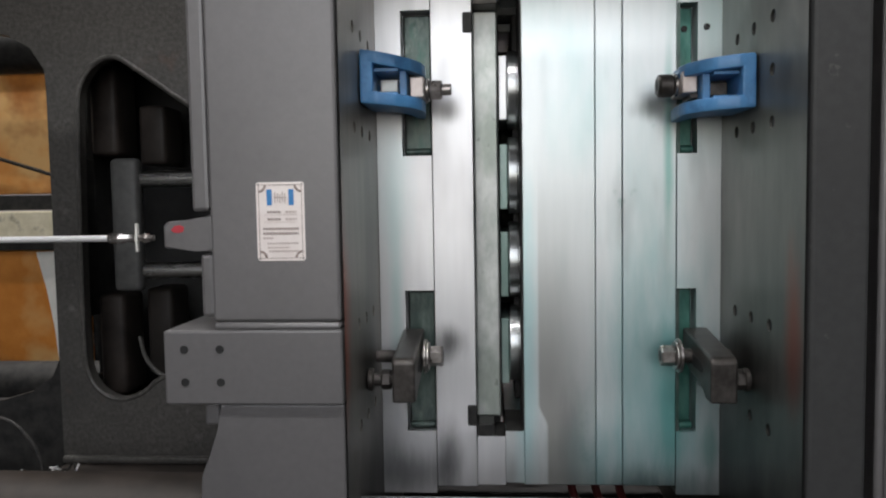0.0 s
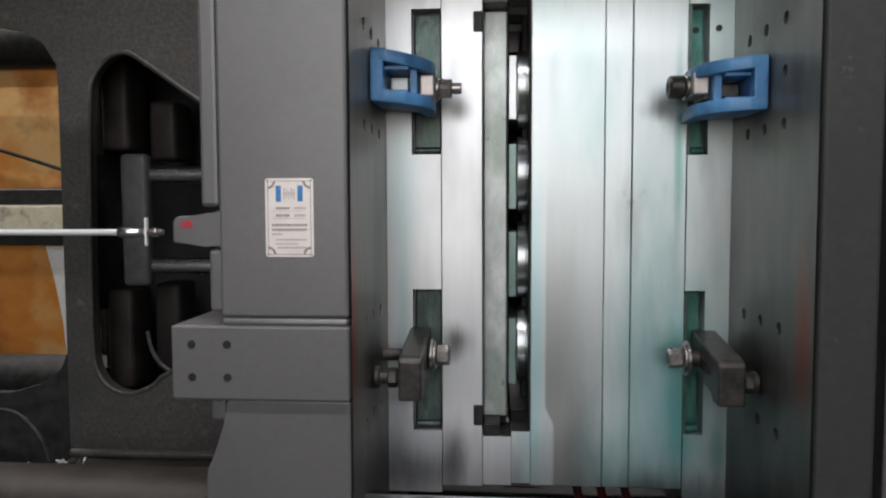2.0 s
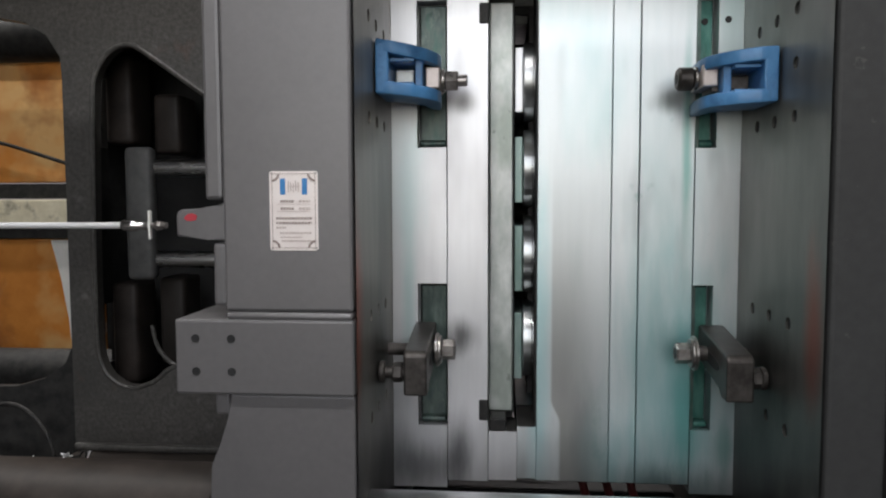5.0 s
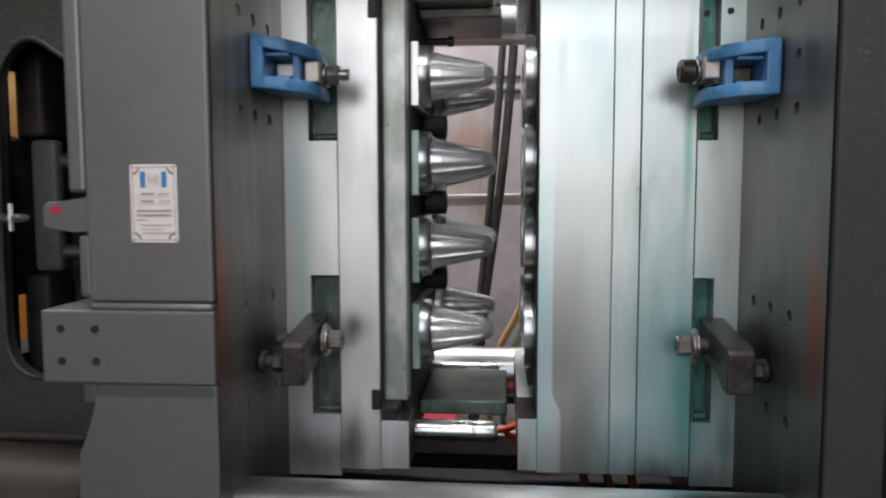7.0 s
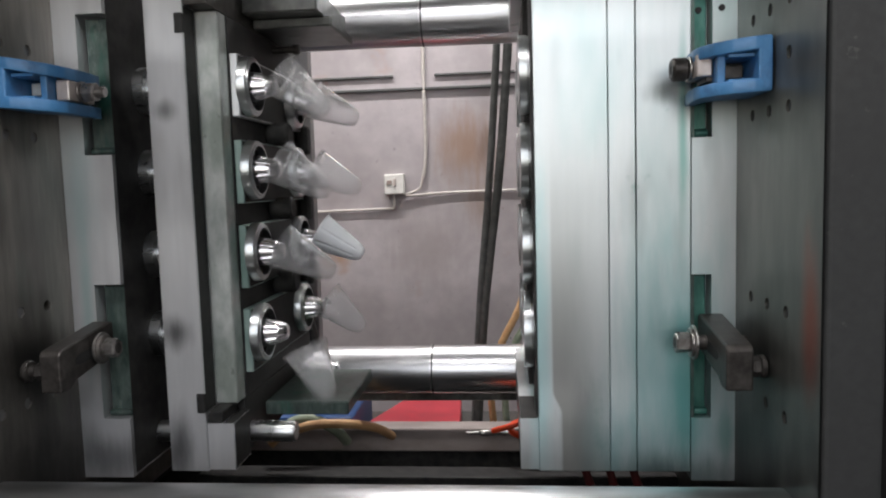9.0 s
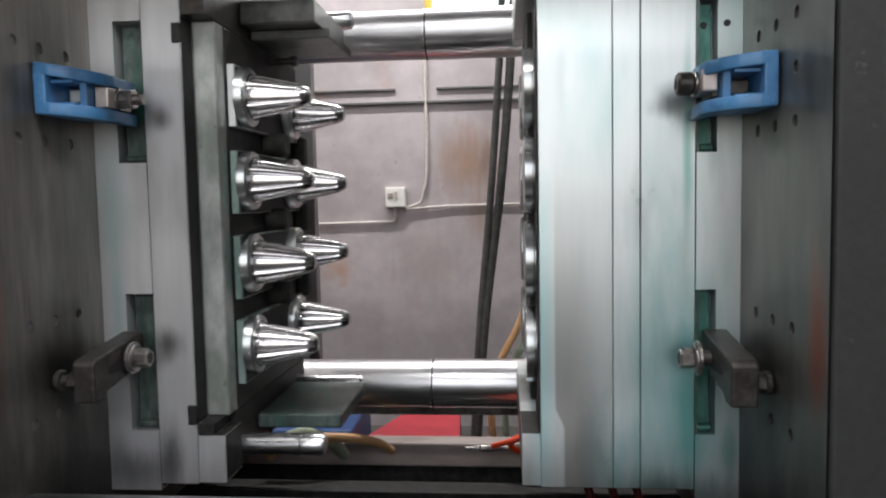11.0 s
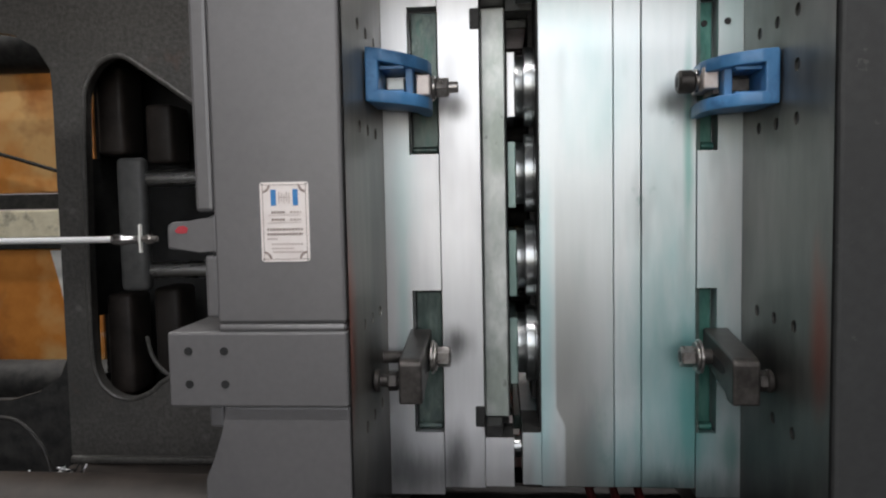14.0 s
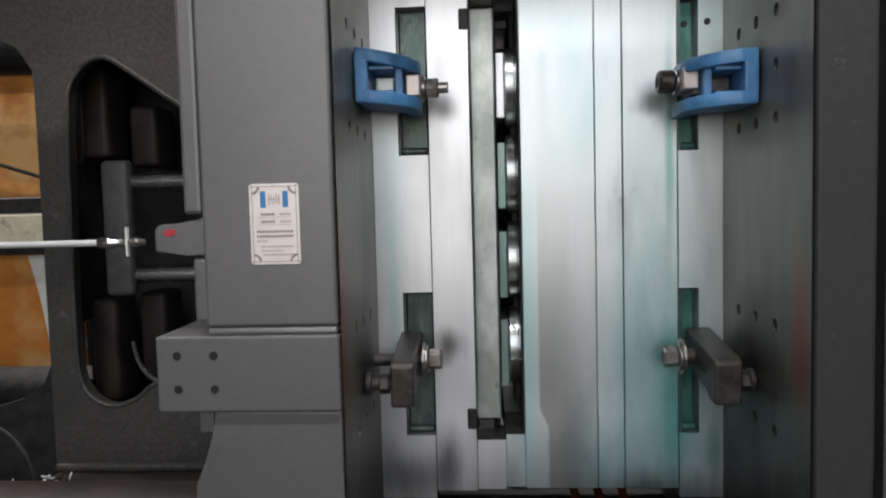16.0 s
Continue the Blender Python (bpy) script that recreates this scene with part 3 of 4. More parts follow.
under(part("middle_block", box(-0.503, -0.2245, -0.357, -0.13, -0.304, -0.188, 0.004), M_PAINT,
           label="grey bolted block with four screw recesses"), moving_platen)
# black discs on the block stand for the shaded screw recesses
for xx in (-0.470, -0.414):
    for zz in (-0.217, -0.268):
        under(part("screw_recess", lathe([(-0.3585, 0.0062), (-0.353, 0.0066)], 20, 'Y', (xx, 0, zz)), M_BLACK), moving_platen)
bm = prism([(-0.4215, -0.305), (-0.2255, -0.305), (-0.2255, -0.72), (-0.470, -0.72), (-0.455, -0.42), (-0.4215, -0.345)], 'Y', NEAR + 0.004, 0.88, 0.004)
under(part("lower_flange", bm, M_PAINT), moving_platen)
under(part("ledge", box(-0.4235, -0.2265, NEAR - 0.003, -0.2, -0.1895, -0.1765, 0.006, 3), M_PAINT, smooth=True), moving_platen)
# ribs along the outer edge of the flange
under(part("edge_rib", box(-0.4535, -0.4255, NEAR + 0.002, -0.20, -0.006, 0.68, 0.006), M_PAINT), moving_platen)
under(part("edge_rib", box(-0.4465, -0.4258, NEAR + 0.01, -0.20, -0.17, -0.072, 0.006), M_PAINT), moving_platen)
under(part("edge_rib", box(-0.448, -0.4245, NEAR + 0.01, -0.20, -0.34, -0.306, 0.004), M_PAINT), moving_platen)
bm = prism([(-0.503, -0.028), (-0.496, -0.0205), (-0.445, -0.0195), (-0.434, -0.012), (-0.4245, -0.010), (-0.4245, -0.070), (-0.440, -0.0665), (-0.452, -0.0635), (-0.503, -0.0625)],
           'Y', -0.342, -0.25, 0.004)
under(part("rod_lug", bm, M_PAINT, label="grey lug with a dab of red paint"), moving_platen)
under(part("paint_mark", prism([(-0.490, -0.034), (-0.484, -0.0275), (-0.476, -0.0265), (-0.469, -0.0300), (-0.471, -0.0370), (-0.479, -0.0385), (-0.486, -0.0375)], 'Y', -0.3428, -0.341), M_RED, label="dab of red paint"), moving_platen)

# deep side casting with its window, behind the flange
SIDE = 0.09
bm = bmesh.new()
hole = [(-0.909, 0.235), (-0.900, 0.275), (-0.881, 0.305), (-0.862, 0.323), (-0.840, 0.333), (-0.815, 0.335), (-0.790, 0.322), (-0.650, 0.222),
        (-0.600, 0.186), (-0.600, -0.330), (-0.745, -0.378), (-0.770, -0.405), (-0.800, -0.421), (-0.835, -0.430), (-0.866, -0.424), (-0.895, -0.402), (-0.912, -0.37), (-0.920, -0.309)]


def ring_wall(bm, hole, y0, y1, outer_box):
    """A slab in the x-z plane from y0 to y1 with a shaped opening, as rings of faces."""
    x0, x1, z0, z1 = outer_box
    cx, cz = sum(p[0] for p in hole) / len(hole), sum(p[1] for p in hole) / len(hole)
    outs = []
    for px, pz in hole:
        dx, dz = px - cx, pz - cz
        k = min([((x1 if dx > 0 else x0) - cx) / dx if dx else 9e9, ((z1 if dz > 0 else z0) - cz) / dz if dz else 9e9])
        outs.append((cx + k * dx, cz + k * dz))
    extra = []
    n = len(hole)
    for i in range(n):
        a, b = outs[i], outs[(i + 1) % n]
        quad = [hole[i], hole[(i + 1) % n], b]
        on_x = lambda p: abs(p[0] - x0) < 1e-6 or abs(p[0] - x1) < 1e-6
        if on_x(a) != on_x(b):
            corner = (a[0], b[1]) if on_x(a) else (b[0], a[1])
            quad.append(corner)
        quad.append(a)
        for yy in (y0, y1):
            bm.faces.new([bm.verts.new((p[0], yy, p[1])) for p in quad])
        h0, h1 = hole[i], hole[(i + 1) % n]
        bm.faces.new([bm.verts.new(v) for v in ((h0[0], y0, h0[1]), (h1[0], y0, h1[1]), (h1[0], y1, h1[1]), (h0[0], y1, h0[1]))])
    for (a, b) in (((x0, z0), (x1, z0)), ((x1, z0), (x1, z1)), ((x1, z1), (x0, z1)), ((x0, z1), (x0, z0))):
        bm.faces.new([bm.verts.new(v) for v in ((a[0], y0, a[1]), (b[0], y0, b[1]), (b[0], y1, b[1]), (a[0], y1, a[1]))])
    bmesh.ops.remove_doubles(bm, verts=bm.verts[:], dist=1e-5)
    return bm


hole = [(0.98 * a, 0.98 * b) for a, b in hole]
for _ in range(2):
    hole = [q for (a, b), (c, d) in zip(hole, hole[1:] + hole[:1]) for q in ((0.75 * a + 0.25 * c, 0.75 * b + 0.25 * d), (0.25 * a + 0.75 * c, 0.25 * b + 0.75 * d))]
ring_wall(bm, hole, SIDE, SIDE + 0.035, (-0.956, -0.44, -0.562, 0.70))
under(part("side_casting", bm, M_CAST, label="dark cast side wall with a rounded opening"), moving_platen)
under(part("opening_rim", tube([(a, SIDE + 0.003, b) for a, b in hole[::2] + hole[:1]], 0.006, 8), M_CAST, label="rounded worn rim of the opening", smooth=True), moving_platen)
under(part("casting_foot", box(-0.958, -0.471, -0.345, 0.86, -0.72, -0.563, 0.014, 3), M_BED, label="brown oily foot of the casting", smooth=True), moving_platen)
under(part("bar_boss", rod(-0.955, -0.462, 0.104, -0.245, -0.564, 48, 0.012), M_BED, label="brown oily boss round the tie bar", smooth=True), moving_platen)
under(part("foot_fillet", box(-0.955, -0.46, SIDE - 0.012, SIDE + 0.03, -0.5625, -0.545, 0.006), M_CAST), moving_platen)
# black walls put the dark of the unlit housing into their colour
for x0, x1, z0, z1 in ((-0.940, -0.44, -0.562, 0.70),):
    under(part("inner_wall", box(x0, x1, 0.42, 0.45, z0, z1), M_BLACK, label="inner wall of the toggle housing, blackened for the shade inside"), moving_platen)
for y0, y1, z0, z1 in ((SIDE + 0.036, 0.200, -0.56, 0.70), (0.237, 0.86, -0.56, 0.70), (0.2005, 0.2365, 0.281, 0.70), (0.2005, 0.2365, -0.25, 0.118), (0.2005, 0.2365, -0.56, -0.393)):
    under(part("end_wall", box(-0.9495, -0.941, y0, y1, z0, z1), M_GREASE_SHADE), moving_platen)
under(part("housing_roof", box(-0.940, -0.44, SIDE + 0.036, 0.86, 0.36, 0.38), M_CAST), moving_platen)
under(part("upper_arm", prism([(-0.9565, 0.70), (-2.0, 0.70), (-2.0, 0.405), (-1.12, 0.395), (-1.04, 0.380), (-0.99, 0.352), (-0.960, 0.305), (-0.9565, 0.25)], 'Y', SIDE + 0.002, SIDE + 0.034), M_CAST,
           label="dark cast arm reaching back over the toggle"), moving_platen)
under(part("lower_arm", prism([(-0.9565, -0.70), (-2.0, -0.70), (-2.0, -0.445), (-1.10, -0.425), (-1.03, -0.405), (-0.980, -0.370), (-0.9565, -0.315)], 'Y', SIDE + 0.012, SIDE + 0.034), M_GREASE_SHADE,
           label="black oily lower arm of the casting"), moving_platen)
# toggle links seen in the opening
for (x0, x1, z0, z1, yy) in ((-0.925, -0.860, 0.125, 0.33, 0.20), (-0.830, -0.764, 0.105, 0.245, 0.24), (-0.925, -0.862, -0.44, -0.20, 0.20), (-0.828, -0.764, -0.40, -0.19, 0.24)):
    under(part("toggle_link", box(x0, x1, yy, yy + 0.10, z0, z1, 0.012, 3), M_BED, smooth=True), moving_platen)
under(part("crosshead", box(-0.838, -0.775, 0.115, 0.150, -0.183, 0.112, 0.012, 3), M_CROSS, smooth=True), moving_platen)
for zz, x1 in ((0.066, -0.63), (-0.138, -0.628)):
    under(part("toggle_pin", rod(-0.775, x1, 0.0185, 0.14, zz, 28, 0.003), M_PIN, label="shiny steel pin", smooth=True), moving_platen)

under(part("inner_rib", tube([(-0.800, 0.150, -0.290), (-0.790, 0.150, -0.335), (-0.765, 0.150, -0.370), (-0.725, 0.150, -0.392)], 0.005), M_CAST, smooth=True), moving_platen)
# transducer rod fixed to the lug
sensor_rod = empty("sensor_rod", -0.56, -0.39, -0.0437)
tagged(sensor_rod, "thin bright steel rod with a lock nut on the grey lug", "steel rod")
under(part("shaft", rod(-1.75, -0.56, 0.0048, -0.385, -0.0437, 16), M_WIRE, smooth=True), sensor_rod)
under(part("ferrule", lathe([(-0.566, 0.006), (-0.562, 0.0085), (-0.545, 0.0085), (-0.541, 0.0065), (-0.524, 0.0065)], 18, 'X', (0, -0.385, -0.0437)), M_CHROME, smooth=True), sensor_rod)
under(part("end_disc", box(-0.524, -0.521, -0.389, -0.381, -0.064, -0.022, 0.001), M_WHITE, label="pale end bracket"), sensor_rod)
under(part("lock_nut", lathe([(-0.520, 0.0045), (-0.497, 0.0045), (-0.496, 0.003)], 12, 'X', (0, -0.385, -0.0437)), M_BOLT), sensor_rod)
under(part("jam_nut", hexagon(-0.513, -0.505, 0.008, -0.385, -0.0437), M_BOLT), sensor_rod)

# rating plaque
plaque = empty("rating_plate", -0.3145, NEAR, -0.023)
tagged(plaque, "cream printed rating plate with two blue squares and brown border", "sign plate")
px0, px1, pz0, pz1 = -0.3515, -0.2775, -0.0825, 0.0365
yq = NEAR - 0.0012


def ink(name, x0, x1, z0, z1, mat):
    under(part(name, box(x0, x1, yq - 0.0006, yq - 0.0001, z0, z1), mat), plaque)


under(part("sheet", prism([(px0 + 0.003, pz0), (px1 - 0.003, pz0), (px1, pz0 + 0.003), (px1, pz1 - 0.003), (px1 - 0.003, pz1), (px0 + 0.003, pz1), (px0, pz1 - 0.003), (px0, pz0 + 0.003)],
                     'Y', yq, NEAR + 0.0003), M_PLAQUE), plaque)
for x0, x1, z0, z1 in ((px0 + 0.004, px1 - 0.004, pz1 - 0.0045, pz1 - 0.0037), (px0 + 0.004, px1 - 0.004, pz0 + 0.0037, pz0 + 0.0045),
                       (px0 + 0.0037, px0 + 0.0045, pz0 + 0.004, pz1 - 0.004), (px1 - 0.0045, px1 - 0.0037, pz0 + 0.004, pz1 - 0.004)):
    ink("border_line", x0, x1, z0, z1, M_INK)
for sx, cx in ((1, px0 + 0.004), (-1, px1 - 0.004)):
    for sz, cz in ((1, pz0 + 0.004), (-1, pz1 - 0.004)):
        pts = [(cx, cz)] + [(cx + sx * 0.012 * math.cos(a * math.pi / 12), cz + sz * 0.012 * math.sin(a * math.pi / 12)) for a in range(7)]
        inner = [(cx + sx * 0.0085 * math.cos(a * math.pi / 12), cz + sz * 0.0085 * math.sin(a * math.pi / 12)) for a in range(6, -1, -1)]
        under(part("corner_ornament", prism(pts[1:] + inner, 'Y', yq - 0.0006, yq - 0.0001), M_INK), plaque)
        under(part("rivet", lathe([(yq - 0.0012, 0.0012), (yq, 0.0018)], 10, 'Y', (cx - sx * 0.0005, 0, cz - sz * 0.0005)), M_BOLT), plaque)
ink("blue_square", px0 + 0.0165, px0 + 0.0245, 0.0015, 0.0255, M_INK_BLUE)
ink("blue_square", px0 + 0.050, px0 + 0.058, 0.0015, 0.0255, M_INK_BLUE)
for k in range(5):
    ink("drawing", px0 + 0.0285 + 0.0038 * k, px0 + 0.0300 + 0.0038 * k, 0.005 + 0.002 * (k % 2), 0.022 - 0.002 * (k % 3), M_INK_PALE)
ink("drawing", px0 + 0.0282, px0 + 0.0463, 0.0128, 0.0142, M_INK_PALE)
rng = random.Random(4)
for k, (z, h, x0, x1, mat) in enumerate(((-0.0085, 0.0038, 0.017, 0.038, M_INK), (-0.0085, 0.0034, 0.045, 0.062, M_INK_PALE), (-0.0195, 0.0038, 0.017, 0.038, M_INK),
                                         (-0.0195, 0.0034, 0.045, 0.062, M_INK_PALE), (-0.034, 0.0036, 0.010, 0.064, M_INK), (-0.041, 0.0036, 0.010, 0.064, M_INK),
                                         (-0.048, 0.003, 0.010, 0.025, M_INK_PALE), (-0.056, 0.0026, 0.016, 0.064, M_INK_PALE), (-0.0625, 0.0022, 0.016, 0.05, M_INK_PALE),
                                         (-0.068, 0.003, 0.018, 0.064, M_INK_PALE))):
    x = x0
    while x < x1:
        w = rng.uniform(0.0026, 0.0042)
        ink("text_bar", px0 + x, px0 + min(x + w, x1), z - h / 2, z + h / 2, mat)
        x += w + 0.0012
for z in (-0.0128, -0.0238):
    ink("ruled_line", px0 + 0.012, px0 + 0.062, z - 0.0003, z + 0.0003, M_INK_PALE)

# ---------------------------------------------------------------- moving mould half: clamp plate, cores, guide pillars
core_half = empty("moving_mould_half", -0.16, 0.3, -0.58)
tagged(core_half, "core half of the steel mould with polished fluted cores", "injection mould")
POCKETS_M = ((-0.458, -0.172), (0.0955, 0.378))
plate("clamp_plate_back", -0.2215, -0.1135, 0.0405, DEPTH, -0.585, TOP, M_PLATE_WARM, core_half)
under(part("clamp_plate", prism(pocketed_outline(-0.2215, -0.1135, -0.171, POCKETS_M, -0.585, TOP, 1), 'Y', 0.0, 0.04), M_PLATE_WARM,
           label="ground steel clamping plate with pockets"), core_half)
# thin black backing gives these pockets their painted shade line
for q0, q1 in POCKETS_M:
    plate("pocket_shade", -0.1705, -0.1138, 0.0401, 0.0404, q0 + 0.0005, q1 - 0.0005, M_GREASE_SHADE, core_half, "", 0.0)
    plate("pocket_floor", -0.1655, -0.1155, 0.026, 0.0398, q0 + 0.013, q1 - 0.006, M_GREEN, core_half, "green stained pocket floor", 0.001)
    under(part("pocket_lip", rod(-0.1665, -0.1150, 0.007, 0.020, q0 + 0.009, 20, 0.003), M_GREEN, label="rounded lip of the pocket", smooth=True), core_half)
# black sheet paints the shade of the gap behind the stripper plates
plate("gap_shade_face", -0.1134, -0.1128, 0.012, DEPTH, -0.58, TOP, M_GREASE_SHADE, core_half, "black sheet painting the shade of the opened gap", 0.0)
CORE = [(0.028, 0.036), (0.036, 0.036), (0.038, 0.050), (0.051, 0.0505), (0.053, 0.0510), (0.060, 0.0510), (0.0605, 0.0485), (0.064, 0.0495), (0.085, 0.0450), (0.11, 0.0393),
        (0.135, 0.0336), (0.158, 0.0284), (0.168, 0.0258), (0.1735, 0.0238), (0.1765, 0.0222), (0.1785, 0.0208), (0.184, 0.0190), (0.188, 0.0152), (0.1905, 0.009), (0.191, 0.001)]
CORE_MESH = None
for cy in COLS:
    for cz in ROWS:
        if CORE_MESH is None:
            ob = part("core", lathe(CORE, 144, 'X', flute=(8, 0.12, 0.062, 0.170)), M_CHROME, label="mirror-polished fluted core", smooth=True)
            CORE_MESH = ob.data
        else:
            ob = new("core", CORE_MESH)
            ob["label"] = "mirror-polished fluted core"
        ob.matrix_basis = pose(0, cy, cz)
        under(ob, core_half)
        under(part("core_stem", lathe([(-0.1135, 0.052), (-0.091, 0.052), (-0.0905, 0.036), (0.028, 0.036)], 40, 'X', (0, cy, cz)), M_PIN, smooth=True), core_half)
PILLAR = [(-0.113, 0.024), (0.150, 0.024), (0.152, 0.0225), (0.155, 0.0225), (0.157, 0.024), (0.196, 0.024), (0.204, 0.020)]
for py, pz in ((0.13, -0.529), (0.55, -0.500), (0.13, 0.50), (0.55, 0.50)):
    under(part("guide_pillar", lathe(PILLAR, 36, 'X', (0, py, pz)), M_PIN, label="bright round guide pillar", smooth=True), core_half)

# ---------------------------------------------------------------- stripper plates that push the cups off
stripper = empty("stripper_plates", -0.04, 0.3, -0.57)
tagged(stripper, "pair of ground steel stripper plates with a latch bar", "mould plates")
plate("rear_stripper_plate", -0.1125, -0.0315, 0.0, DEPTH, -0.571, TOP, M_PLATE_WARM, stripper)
plate("front_stripper_plate", -0.0311, 0.0175, 0.055, DEPTH, -0.4425, 0.386, M_BAR, stripper, "dull galvanised plate edge set back from the face", 0.003)
plate("top_block", -0.0305, 0.0175, 0.004, DEPTH, 0.3865, TOP, M_IRON, stripper)
plate("foot_block", -0.0305, 0.0255, 0.003, 0.095, -0.568, -0.4685, M_PLATE_WARM, stripper, "ground steel foot block", 0.0)
# foot top blackened as well, so that no glint shows
plate("foot_glint_cover", 0.0045, 0.0254, 0.0033, 0.094, -0.4684, -0.4675, M_GREASE_SHADE, stripper, "", 0.0)
plate("lower_back", -0.0305, 0.0175, 0.096, DEPTH, -0.566, -0.4435, M_GREASE_SHADE, stripper, "black rear of the plate")
plate("dark_front_face", 0.0176, 0.0205, 0.098, DEPTH - 0.002, -0.440, 0.384, M_GREASE_SHADE, stripper, "black front face")
# side faces of the recess and foot, blackened for their shade
plate("recess_side_shade", -0.0314, -0.0312, 0.004, 0.0545, -0.4425, 0.386, M_GREASE_SHADE, stripper, "", 0.0)
plate("foot_side_shade", 0.0256, 0.0259, 0.009, 0.094, -0.566, -0.470, M_GREASE_SHADE, stripper, "", 0.0)
plate("latch_end", -0.029, 0.004, 0.001, 0.0895, -0.468, -0.443, M_GREASE_SHADE, stripper, "", 0.002)
for q0, q1 in ((-0.446, -0.404), (0.331, 0.371)):
    plate("stop_block", -0.0495, -0.0310, -0.002, 0.0545, q0, q1, M_GREASE_SHADE, stripper, "black stop block", 0.002)
for q0, q1 in ((0.174, 0.307), (-0.013, 0.124), (-0.199, -0.060), (-0.386, -0.245)):
    plate("ring_block", 0.0206, 0.0375, 0.103, DEPTH - 0.03, q0, q1, M_PALEGREEN if q0 < 0.1 else M_PLATE_WARM, stripper, "", 0.0015)
for cy in COLS:
    for cz in ROWS:
        rim = lathe([(0.0376, 0.0515), (0.0376, 0.0640), (0.0385, 0.0655), (0.0560, 0.0645), (0.0580, 0.0630), (0.0590, 0.0575), (0.0610, 0.0565), (0.0615, 0.0525)], 48, 'X', (0, cy, cz))
        bmesh.ops.delete(rim, geom=[f for f in rim.faces if len(f.verts) > 4], context='FACES_ONLY')
        under(part("stripper_ring", rim, M_RING, label="polished stripper ring", smooth=True), stripper)
for q0, q1 in ((0.174, 0.307), (-0.013, 0.124), (-0.199, -0.060), (-0.386, -0.245)):
    plate("dark_pad", 0.0376, 0.0384, 0.108, DEPTH - 0.035, q0 + 0.003, q1 - 0.003, M_GREASE_SHADE, stripper, "", 0.0)
for cz in (0.150, -0.031, -0.214):
    under(part("guide_lug", rod(0.0206, 0.078, 0.028, 0.33, cz, 28, 0.006), M_GREASE_SHADE, label="black greasy round lug", smooth=True), stripper)
    under(part("guide_lug", box(0.0206, 0.055, 0.56, 0.60, cz - 0.04, cz + 0.04, 0.008), M_GREASE_SHADE), stripper)
plate("slide_rail", 0.0256, 0.225, 0.20, 0.50, -0.515, -0.483, M_GREEN, stripper, "green oily guide block", 0.003)
plate("slide_rail", 0.0180, 0.190, 0.20, 0.50, 0.412, 0.465, M_OILED, stripper, "dark oily guide block", 0.003)
plate("slide_lip", 0.0210, 0.208, 0.26, 0.50, 0.390, 0.4115, M_OILED, stripper, "", 0.003)
for yy in (0.40,):
    under(part("rail_bolt", lathe([(0.0206, 0.009), (0.074, 0.009), (0.075, 0.013), (0.088, 0.013), (0.09, 0.010)], 14, 'X', (0, yy, 0.366)), M_IRON, smooth=True), stripper)

# ---------------------------------------------------------------- tie bars
for yy, zz, nm in ((0.80, -0.564, "lower rear"), (0.80, 0.511, "upper rear"), (-0.26, -0.564, "lower front"), (-0.26, 0.511, "upper front")):
    bar = empty("tie_bar", 0, yy, zz)
    tagged(bar, "thick chromed steel tie bar through both platens", "tie bar", group="tie bars of the machine")
    under(part("shaft", rod(-1.0, 1.0, 0.0735, yy, zz, 64, 0.004), M_ROD, smooth=True), bar)
    under(part("dark_end", rod(-2.6, -1.0, 0.0735, yy, zz, 64, 0.004), M_GREASE_SHADE, label="black end of the bar", smooth=True), bar)
    if yy > 0:
        under(part("sleeve", rod(-0.238, 0.4445, 0.0755, yy, zz, 64, 0.001), M_SLEEVE, label="brighter polished sleeve", smooth=True), bar)
        under(part("joint_groove", rod(-0.2325, -0.2275, 0.0760, yy, zz, 64), M_GREASE_SHADE, label="dark joint round the bar", smooth=True), bar)

